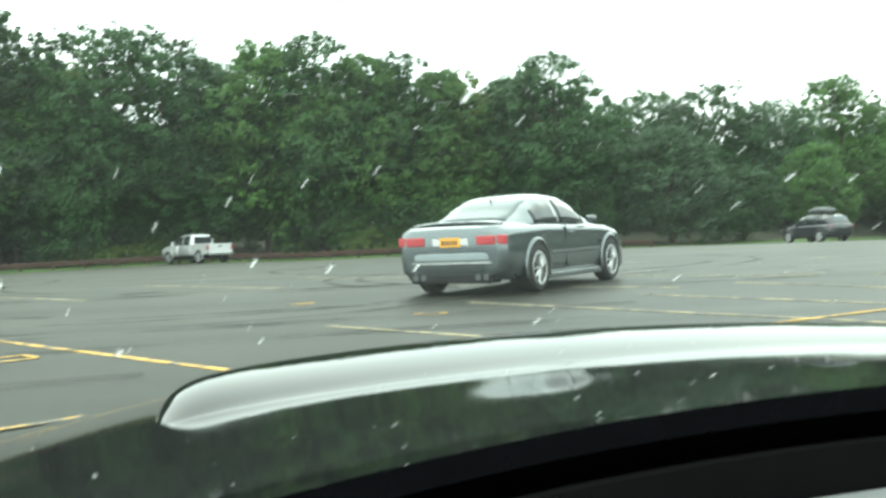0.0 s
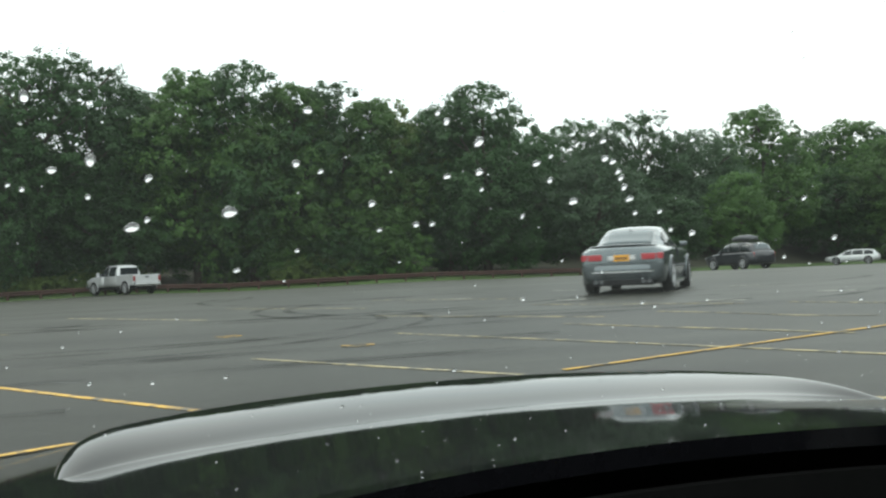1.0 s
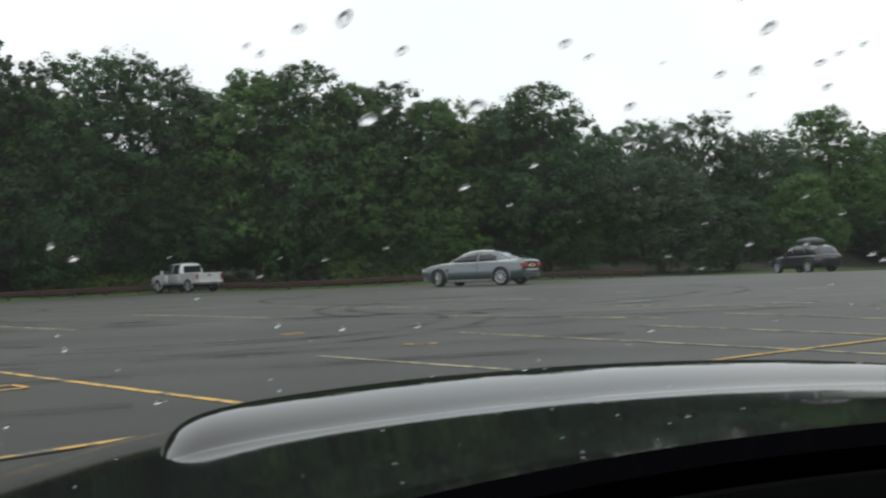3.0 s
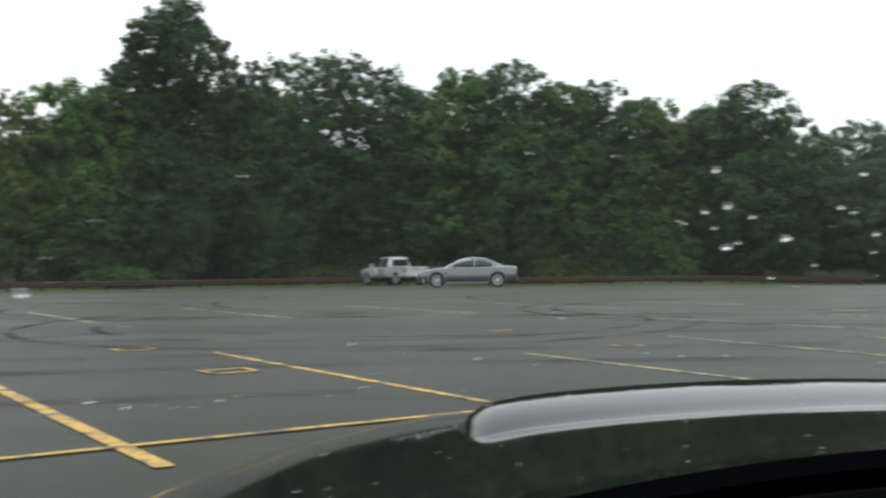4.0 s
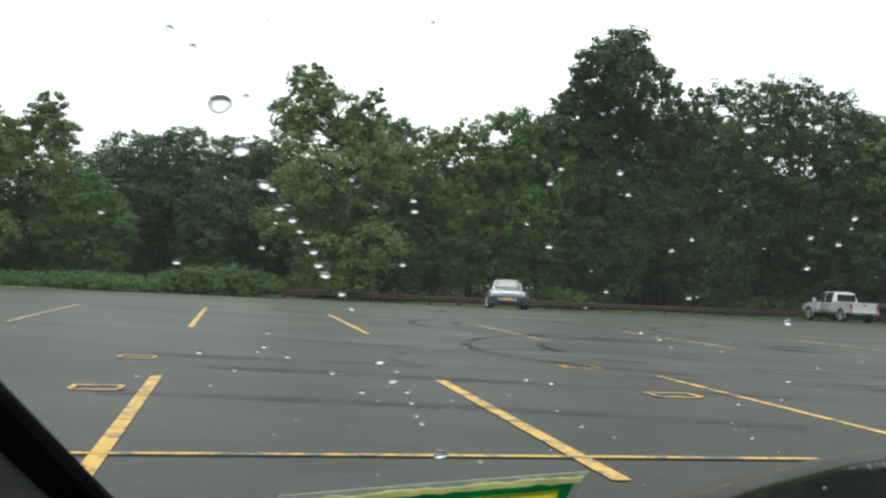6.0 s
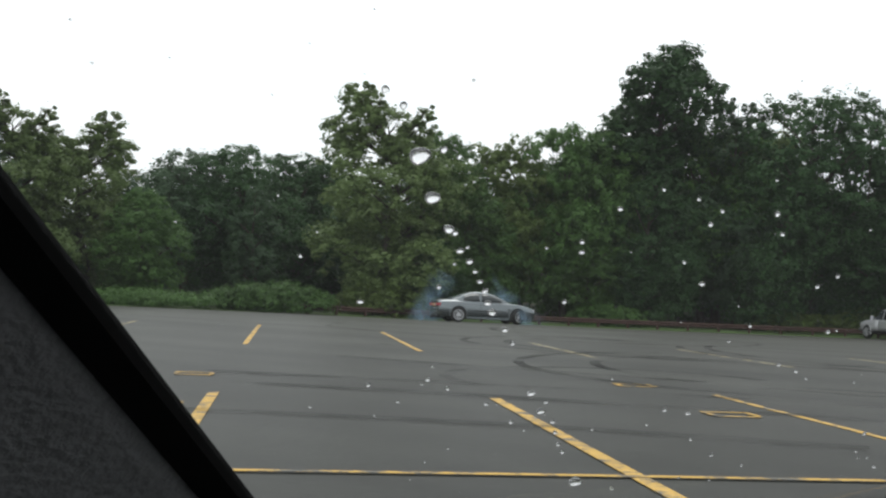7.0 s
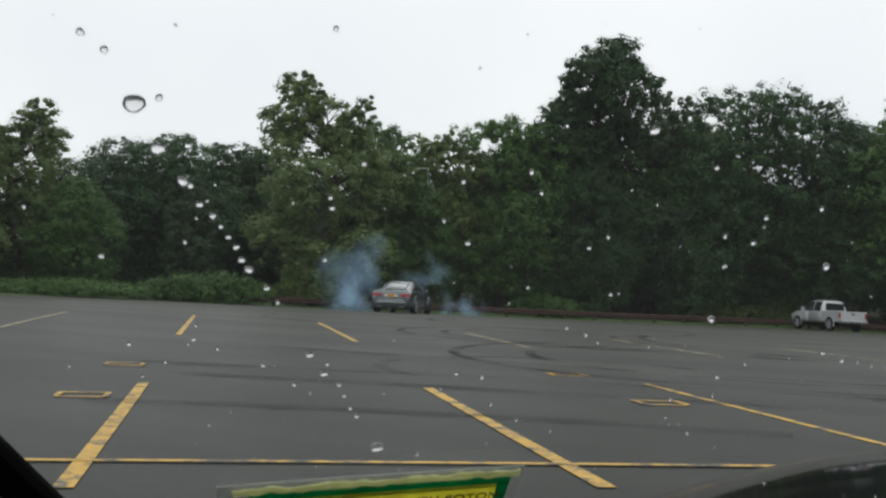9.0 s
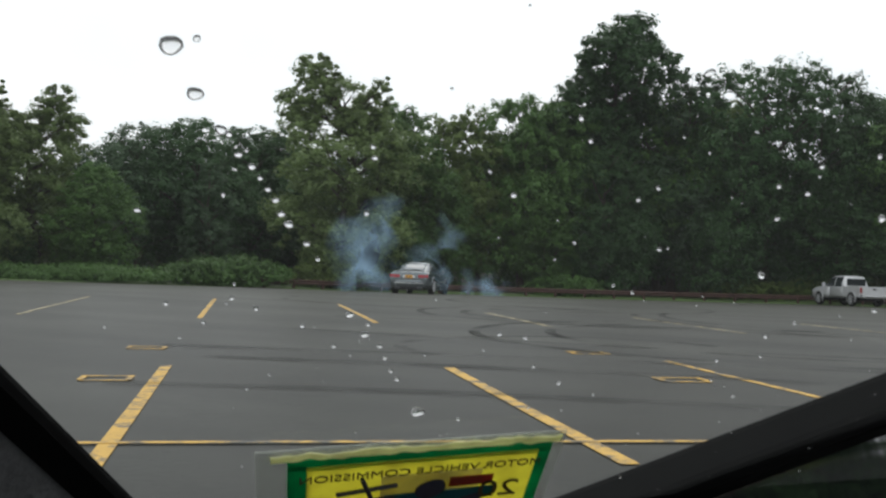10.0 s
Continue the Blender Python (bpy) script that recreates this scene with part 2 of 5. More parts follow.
def part(name, bm, mat, parent, label="", at=None, smooth=False):
    ob = new(name, mesh_of(name, bm, mat, smooth))
    ob.parent = parent
    if at is not None:
        ob.matrix_basis = at
    return tagged(ob, label)


def solo(name, bm, mat, label, category, group="", kind="", smooth=False):
    return tagged(new(name, mesh_of(name, bm, mat, smooth)), label, category, group, kind)


def box(bm, x0, x1, y0, y1, z0, z1, bevel=0.0):
    got = bmesh.ops.create_cube(bm, size=1.0, matrix=Matrix.LocRotScale(((x0 + x1) / 2, (y0 + y1) / 2, (z0 + z1) / 2), None, (x1 - x0, y1 - y0, z1 - z0)))
    if bevel:
        edges = {e for v in got["verts"] for e in v.link_edges}
        bmesh.ops.bevel(bm, geom=list(edges), offset=bevel, segments=2, affect="EDGES", profile=0.6)
    return bm


def rod(bm, a, b, r0, r1, sides=8):
    a, b = Vector(a), Vector(b)
    m = Matrix.Translation((a + b) / 2) @ (b - a).to_track_quat("Z", "Y").to_matrix().to_4x4()
    bmesh.ops.create_cone(bm, cap_ends=True, segments=sides, radius1=r0, radius2=r1, depth=(b - a).length, matrix=m)
    return bm


def loft(rings, closed=False, caps=True):
    """A skin over rings of points that all have the same count."""
    bm = bmesh.new()
    vs = [[bm.verts.new(p) for p in r] for r in rings]
    for a, b in zip(vs, vs[1:]):
        n = len(a)
        for i in range(n if closed else n - 1):
            j = (i + 1) % n
            bm.faces.new((a[i], a[j], b[j], b[i]))
    if caps and closed:
        bm.faces.new(vs[0])
        bm.faces.new(vs[-1][::-1])
    return bm


def shell(rings, thick, closed=False):
    """A curved sheet with real thickness."""
    bm = loft(rings, closed, False)
    bmesh.ops.recalc_face_normals(bm, faces=bm.faces)
    bmesh.ops.solidify(bm, geom=bm.faces[:], thickness=thick)
    return bm


def lerp_table(rows, x):
    """Straight interpolation in a table of (x, values...)."""
    if x <= rows[0][0]:
        return rows[0][1:]
    for a, b in zip(rows, rows[1:]):
        if x <= b[0]:
            w = (x - a[0]) / (b[0] - a[0])
            w = w * w * (3 - 2 * w) * 0.5 + w * 0.5
            return [p + (q - p) * w for p, q in zip(a[1:], b[1:])]
    return rows[-1][1:]


# ---- the lie of the land ----
def land(x, y):
    a, b = 45 * math.tanh(x / 45), 70 * math.tanh(y / 70)
    z = (0.1702 * a * a - 1.181 * a * b - 0.4736 * b * b - 0.1824 * a * a * b / 30 + 0.5693 * a * b * b / 30) / 1000
    # past a low crest the lot falls away on its east side
    k, far = min(1.0, max(0.0, x / 20)), max(0.0, min(160.0, math.hypot(x, y)) - 48)
    # and dips a little towards the wood straight ahead
    q, bear = min(1.0, max(0.0, (math.hypot(x, y) - 50) / 22)), math.degrees(math.atan2(-x, y))
    z -= 0.30 * q * q * (3 - 2 * q) * min(1.0, max(0.0, (bear + 13) / 8)) * min(1.0, max(0.0, (13 - bear) / 5))
    return z - k * k * (3 - 2 * k) * 0.0165 * far * (1 + far / 100) * min(1.0, max(0.0, y / 30))


EDGE = [(-60, 112), (-35, 112), (-22, 110), (-17, 84), (0, 75), (13, 77), (25, 72), (36, 67), (46, 63), (56, 60), (75, 60), (110, 60)]


def polar(bearing, dist):
    return -dist * math.sin(radians(bearing)), dist * math.cos(radians(bearing))


def edge_at(bearing):
    return lerp_table(EDGE, bearing)[0]


def lot_ground():
    """One sheet of ground from underfoot to the horizon; the lot's asphalt ends at its edge, grass and soil follow."""
    rings = [0.0, 1.5, 3, 5, 7.5, 10, 13, 16, 20, 24, 28, 33, 38, 44, 50, 56]
    beyond = [0.0, 0.02, 2.0, 4.5, 9, 18, 40, 100, 300, 900, 2600]
    bm = bmesh.new()
    step = 3
    cols = []
    for k in range(0, 360, step):
        bear = k if k <= 180 else k - 360
        e = edge_at(bear) if -60 <= bear <= 110 else 70.0
        if bear < -60:
            e = 92
        elif bear > 110:
            e = 60
        col = []
        for r in rings[1:]:
            x, y = polar(bear, r)
            col.append((bm.verts.new((x, y, land(x, y))), 0))
        for j, o in enumerate(beyond):
            x, y = polar(bear, e + o)
            xe, ye = polar(bear, e)
            z = land(xe, ye) + (0.0 if j == 0 else 0.03 if j == 1 else 0.05 + 0.01 * min(o, 9) + 0.085 * max(0, min(o, 70) - 9) + 0.12 * noise.noise((x * 0.2, y * 0.2, 0)))
            col.append((bm.verts.new((x, y, z)), 1 if j == 0 else 2))
        cols.append([c[0] for c in col])
    mid = bm.verts.new((0, 0, land(0, 0)))
    n_in = len(rings) - 1
    for a, b in zip(cols, cols[1:] + cols[:1]):
        bm.faces.new((mid, b[0], a[0]))
        for i in range(len(a) - 1):
            f = bm.faces.new((a[i], b[i], b[i + 1], a[i + 1]))
            f.material_index = 0 if i < n_in else 1 if i < n_in + 3 else 2
    me = bpy.data.meshes.new("ground")
    bmesh.ops.recalc_face_normals(bm, faces=bm.faces)
    bm.to_mesh(me)
    bm.free()
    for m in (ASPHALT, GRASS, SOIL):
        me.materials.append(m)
    me.polygons.foreach_set("use_smooth", [True] * len(me.polygons))
    return tagged(new("ground", me), "worn grey asphalt car park with a grassy wooded edge", "car park", kind="structure")


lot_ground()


def stripe(name, points, width, mat, label, category, height=0.006, group="", kind="structure"):
    """A painted or rubbed strip that follows the land, along a line of (x, y) points."""
    bm = bmesh.new()
    fine = []
    for a, b in zip(points, points[1:]):
        n = max(1, int(math.hypot(b[0] - a[0], b[1] - a[1]) / 0.5))
        fine += [(a[0] + (b[0] - a[0]) * i / n, a[1] + (b[1] - a[1]) * i / n) for i in range(n)]
    fine.append(points[-1])
    rows = []
    for i, p in enumerate(fine):
        q, o = fine[min(i + 1, len(fine) - 1)], fine[max(i - 1, 0)]
        d = Vector((q[0] - o[0], q[1] - o[1]))
        d.normalize()
        w = width / 2
        rows.append([(p[0] + s * d.y * w, p[1] - s * d.x * w, land(p[0] + s * d.y * w, p[1] - s * d.x * w) + height) for s in (-1, 1)])
    bm = shell(rows, 0.003)
    return solo(name, bm, mat, label, category, group, kind)


# the painted stalls: two axes, and the crossing where the nearest stall line meets the long line
AX_U = Vector((-math.sin(radians(43.25)), math.cos(radians(43.25))))
AX_V = Vector((-math.cos(radians(43.25 - 4.51)), -math.sin(radians(43.25 - 4.51))))
NEAR_X = Vector((-2.888, 5.741))


def lot(u, v):
    p = NEAR_X + AX_U * u + AX_V * v
    return p.x, p.y


LINES = "yellow stall lines"
stripe("stall_line", [lot(-0.72, 0.0), lot(4.53, 0.0)], 0.105, YELLOW, "yellow painted stall line, scuffed", "line", group=LINES)
stripe("stall_line", [lot(-0.80, 2.735), lot(4.53, 2.735)], 0.105, YELLOW, "yellow painted stall line, scuffed", "line", group=LINES)
stripe("stall_line", [lot(-0.05, -2.61), lot(5.6, -2.61)], 0.075, YELLOW, "yellow painted stall line, worn thin at one end", "line", group=LINES)
stripe("stall_line", [lot(-3.6, -4.75), lot(0, -4.95), lot(3.4, -5.06)], 0.07, FADED, "faded yellow stall line", "line", group=LINES)
stripe("aisle_line", [lot(0, 9.0), lot(0, -2.61)], 0.065, YELLOW, "long thin yellow line across the stalls", "line", height=0.010, group=LINES)
stripe("stall_line", [lot(-4.0, -6.7), lot(0, -7.3), lot(4.5, -7.85)], 0.07, FADED, "faded yellow stall line", "line", group=LINES)
stripe("aisle_line", [lot(-0.3, -5.3), lot(-0.8, -9.5), lot(-1.4, -16)], 0.06, YELLOW, "thin yellow line, partly worn", "line", height=0.010, group=LINES)
for u0, u1, v, mat in ((13.4, 22.2, 5.87, FADED), (13.0, 22.4, 2.77, YELLOW), (12.5, 20.4, -0.2, YELLOW), (12.2, 17.5, -3.15, FADED), (11.5, 17.0, -6.2, FADED), (11.0, 16.0, -9.4, FADED), (10.5, 15.0, -12.5, FADED), (9.5, 14.0, -15.6, FADED), (3.5, 8.0, -10.6, FADED), (3.2, 7.2, -13.4, FADED)):
    stripe("stall_line", [lot(u0, v), lot(u1, v)], 0.095, mat, "yellow stall line of the row farther off", "line", group=LINES)


for pts in ([(3.2, -9.45), (0.06, -8.9), (-0.9, -8.7)], [(3.4, -11.64), (2.1, -11.37), (1.0, -10.95), (-0.05, -10.9)], [(2.6, -13.67), (1.26, -13.3), (0.3, -13.1)]):
    stripe("stall_line", [lot(*p) for p in pts], 0.07, FADED, "faded yellow stall line", "line", group=LINES)
for u, v in ((7.65, -14.9), (7.4, -17.8), (7.35, -20.15), (11.45, -15.8), (11.5, -19.3), (4.0, -14.2), (3.6, -16.9)):
    stripe("dash_mark", [lot(u + 0.3, v + 0.08), lot(u - 0.3, v - 0.08)], 0.11, WHITE_LINE, "short white painted dash, worn", "line", group="white dashes")


def outlined_box(u, v, size=1.0):
    """A small rectangle painted in outline."""
    w, h, t = 0.20 * size, 0.17 * size, 0.05 * size
    holder = thing("painted_box", Matrix(), "small yellow outlined rectangle painted on asphalt", "road marking", "painted boxes", "structure")
    for a, b in (((u - h, v - w), (u - h, v + w)), ((u + h, v - w), (u + h, v + w)), ((u - h, v - w), (u + h, v - w)), ((u - h, v + w), (u + h, v + w))):
        side = stripe("painted_edge", [lot(*a), lot(*b)], t, YELLOW, "", "", height=0.008 if a[0] == b[0] else 0.011, kind="")
        side.parent = holder


for u, v in ((3.39, 3.16), (6.62, 3.1), (3.55, -1.97), (6.55, -2.02), (3.5, -6.45), (6.6, -6.9)):
    outlined_box(u, v, 0.65 if v < -5 else 1.0)


def skid(cx, cy, radius, a0, a1, width=0.17, squash=1.0, turn=0.0):
    """A dark curved tyre mark on the asphalt."""
    pts = []
    n = max(8, int(abs(a1 - a0) / 6))
    for i in range(n + 1):
        a = radians(a0 + (a1 - a0) * i / n)
        px, py = radius * math.cos(a), radius * squash * math.sin(a)
        c, s = math.cos(radians(turn)), math.sin(radians(turn))
        pts.append((cx + c * px - s * py, cy + s * px + c * py))
    return stripe("tyre_mark", pts, width, RUBBER_MARK, "dark curved rubber tyre mark on asphalt", "tyre mark", height=0.014, group="tyre marks")


for args in ((-4.5, 17.0, 5.2, 150, 395), (-4.3, 17.2, 4.3, 160, 380), (-9.5, 22.5, 5.0, 120, 330), (-9.2, 22.3, 4.2, 140, 300), (3.5, 22.0, 6.0, 100, 330), (3.3, 22.2, 5.2, 120, 300),
             (-6.2, 12.3, 2.2, 60, 250), (-2.0, 27, 9.0, 200, 380), (-2.2, 27, 8.2, 190, 340), (-16, 27, 6.0, 200, 420), (-12, 33, 8, 180, 370), (4, 31, 9, 150, 330)):
    skid(*args)
for x0, y0, x1, y1, bow in ((-10, 9.0, 2, 12.6, 0.5), (-9, 8.1, 1.5, 10.9, 0.4), (-11, 12.5, 3, 15.5, -0.6), (-13, 16, 6, 19.6, 0.8), (-7.4, 6.0, -2.2, 8.1, 0.2)):
    pts = []
    for i in range(13):
        w = i / 12
        pts.append((x0 + (x1 - x0) * w, y0 + (y1 - y0) * w + bow * math.sin(w * math.pi)))
    stripe("tyre_mark", pts, 0.2, RUBBER_MARK, "faint long rubber tyre mark on asphalt", "tyre mark", height=0.015, group="tyre marks")


# ---- the guardrail along the wood ----
def guardrail():
    holder = thing("guardrail", Matrix(), "long low rusty steel guardrail before the wood", "guardrail")
    bears = [44 - i * 1.5 for i in range(37)]
    pts = []
    for b in bears:
        x, y = polar(b, edge_at(b) + 0.45)
        pts.append((x, y, land(*polar(b, edge_at(b))) + 0.05))
    profile = [(0.0, 0.24), (0.05, 0.30), (0.0, 0.36), (0.0, 0.40), (0.05, 0.46), (0.0, 0.52)]
    for a, b in zip(pts, pts[1:]):
        d = Vector((b[0] - a[0], b[1] - a[1], 0)).normalized()
        side = Vector((d.y, -d.x, 0))
        rings = [[Vector(p) + side * o + Vector((0, 0, h)) for o, h in profile] for p in (a, b)]
        part("rail", shell(rings, 0.02), RUST, holder)
    for p in pts:
        bm = box(bmesh.new(), p[0] - 0.07, p[0] + 0.07, p[1] - 0.07, p[1] + 0.07, p[2] - 0.1, p[2] + 0.50, 0.01)
        part("post", bm, RUST, holder)


guardrail()


# ---- trees ----
def leaf_cloud(rng, lobes, count, size, flat=0.75, up=0.8):
    """Many small leaves in clumps over the skin of several lobes; returns vertices and faces."""
    vol = np.array([l[3] * l[4] for l in lobes])
    clumps = max(60, count // 44)
    pick = rng.choice(len(lobes), size=clumps, p=vol / vol.sum())
    L = np.array(lobes)[pick]
    d = rng.normal(size=(clumps, 3)) + np.array([0, 0, 0.25])
    d /= np.linalg.norm(d, axis=1)[:, None]
    cc = L[:, :3] + d * (0.58 + 0.50 * rng.random(clumps) ** 0.7)[:, None] * L[:, [3, 3, 4]]
    cr = L[:, 3] * (0.12 + 0.24 * rng.random(clumps) ** 1.4)
    own = rng.integers(0, clumps, count)
    e = rng.normal(size=(count, 3))
    e /= np.linalg.norm(e, axis=1)[:, None]
    c = cc[own] + e * (cr[own] * rng.random(count) ** 0.5)[:, None] * np.array([1.2, 1.2, flat])
    n = e * 0.8 + d[own] * 0.55 + np.array([0, 0, up]) + rng.normal(size=(count, 3)) * 0.40
    n /= np.linalg.norm(n, axis=1)[:, None]
    t = np.cross(n, rng.normal(size=(count, 3)))
    t /= np.linalg.norm(t, axis=1)[:, None] + 1e-9
    b = np.cross(n, t)
    s = size * (0.6 + 0.8 * rng.random(count))[:, None]
    v = np.stack([c - t * s, c + b * s * 0.65 + t * s * 0.35, c + t * s * 0.8 - b * s * 0.65 - n * s * 0.2], axis=1).reshape(-1, 3)
    f = np.arange(count * 3).reshape(-1, 3)
    return v, f


def leaf_mesh(name, v, f, mat):
    me = bpy.data.meshes.new(name)
    me.from_pydata(v.tolist(), [], f.tolist())
    me.materials.append(mat)
    return me


def tree(name, seed, height, lobes, leaves, size, mat, label, trunk_r=0.28, flat=0.75, up=0.85):
    """A tapered trunk with limbs that reach into the lobes of its crown."""
    rng = np.random.default_rng(seed)
    t = thing(name, Matrix(), label, "tree")
    bm = bmesh.new()
    top = height * 0.72
    knots = [(0.0, 0.0, -0.4)]
    for i in range(1, 5):
        knots.append((rng.normal() * 0.18, rng.normal() * 0.18, top * i / 4))
    for i in range(4):
        rod(bm, knots[i], knots[i + 1], trunk_r * (1 - 0.2 * i), trunk_r * (0.8 - 0.2 * i), 8)
    for l in lobes:
        z = max(height * 0.18, min(top, l[2] - l[4] * 0.6 - abs(l[0]) * 0.4))
        w = z / top * 4
        i = min(3, int(w))
        base = Vector(knots[i]).lerp(Vector(knots[i + 1]), w - i)
        rod(bm, base, (l[0], l[1], l[2]), trunk_r * 0.32, trunk_r * 0.08, 6)
        for _ in range(2):
            e = (l[0] + rng.normal() * l[3] * 0.5, l[1] + rng.normal() * l[3] * 0.5, l[2] + abs(rng.normal()) * l[4] * 0.5)
            rod(bm, base.lerp(Vector(l[:3]), 0.6), e, trunk_r * 0.14, trunk_r * 0.04, 5)
    part("trunk", bm, BARK, t)
    v, f = leaf_cloud(rng, lobes, leaves, size, flat, up)
    crown = new("crown", leaf_mesh("crown", v, f, mat))
    crown.parent = t
    return t


def crown_lobes(seed, height, width, low, n, lean=0.0):
    """Lobes for a crown that is widest at its middle and reaches from low to the top."""
    rng = np.random.default_rng(seed)
    out = []
    for i in range(n):
        w = (i + 0.5) / n
        z = low + (height - low) * (0.12 + 0.76 * w)
        reach = width / 2 * math.sin(math.pi * (0.22 + 0.66 * w)) * 0.72
        a = i * 2.4 + rng.random()
        r = width * (0.24 + 0.10 * rng.random()) * (1.05 - 0.35 * w)
        out.append((math.cos(a) * reach + lean * w, math.sin(a) * reach, z, r, r * (0.75 + 0.2 * rng.random())))
    out.append((lean, 0, height - width * 0.15, width * 0.20, width * 0.15))
    return out


def scattered_lobes(seed, outline, n, small, large, lean=0.0):
    """Lobes strewn through a crown whose half width follows an outline of (height, half width)."""
    rng = np.random.default_rng(seed)
    out = []
    lo, hi = outline[0][0], outline[-1][0]
    for i in range(n):
        z = lo + (hi - lo) * (i + rng.random()) / n
        w = lerp_table(outline, z)[0]
        a, q = rng.random() * 2 * math.pi, math.sqrt(rng.random()) * 0.85
        r = rng.uniform(small, large) * min(1.0, 0.45 + w * 0.5)
        out.append((math.cos(a) * q * w + lean, math.sin(a) * q * w, z, r, r * rng.uniform(0.75, 1.05)))
    return out


# bases: all 10 m high, set out later at their own heights
BASES = [
    tree("oak_tree", 11, 10, crown_lobes(1, 10, 7.6, 0.6, 13), 42000, 0.098, LEAF_DARK, "dense dark green broadleaf tree at the wood's edge"),
    tree("maple_tree", 12, 10, crown_lobes(2, 10, 7.0, 0.4, 12), 42000, 0.098, LEAF_MID, "full green broadleaf tree at the wood's edge"),
    tree("maple_tree", 13, 10, crown_lobes(3, 10, 6.4, 0.6, 11, 0.5), 40000, 0.098, LEAF_LIGHT, "yellow-green broadleaf tree at the wood's edge"),
    tree("oak_tree", 14, 10, crown_lobes(4, 10, 8.0, 0.5, 14), 42000, 0.098, LEAF_BLUE, "dull grey-green broadleaf tree at the wood's edge"),
    tree("tall_tree", 15, 10, scattered_lobes(15, [(0.8, 1.5), (3.0, 2.3), (4.6, 2.0), (5.8, 1.5), (7.0, 2.1), (8.4, 2.0), (9.4, 1.0)], 34, 0.62, 1.0), 62000, 0.078, LEAF_DARK,
         "tall dark tree with an airy many-lobed crown", 0.26, 1.0, 0.6),
    tree("poplar_tree", 16, 10, scattered_lobes(16, [(0.5, 1.3), (2.2, 2.1), (4.5, 2.3), (6.3, 2.1), (7.4, 1.7)], 34, 0.75, 1.1) + scattered_lobes(26, [(7.0, 1.3), (8.4, 0.9), (9.4, 0.4)], 12, 0.6, 0.9, -0.6) + scattered_lobes(36, [(6.6, 0.9), (7.8, 0.7), (8.6, 0.3)], 8, 0.55, 0.85, 1.1),
         62000, 0.066, LEAF_POPLAR, "upright light green poplar with a ragged top", 0.2, 1.15, 0.4),
    tree("sapling_tree", 17, 10, crown_lobes(7, 10, 4.6, 0.5, 9), 20000, 0.10, LEAF_BLUE, "slender grey-green tree at the wood's edge"),
    tree("lacy_tree", 18, 10, crown_lobes(8, 10, 7.2, 2.5, 15), 30000, 0.085, LEAF_DARK, "broad tree with gaps of sky through its crown"),
]


def set_tree(k, bearing, dist, elev, wide, spin):
    """Put a copy of base k so that its top stands at that elevation above eye level."""
    bearing *= 0.992
    x, y = polar(bearing, dist)
    z = land(*polar(bearing, edge_at(bearing))) + 0.2
    h = (1.05 + dist * math.tan(radians(elev)) - z) / 9.95
    m = Matrix.LocRotScale((x, y, z), Euler((0, 0, radians(spin))), (h * wide, h * wide, h))
    return copy_thing(BASES[k], m)


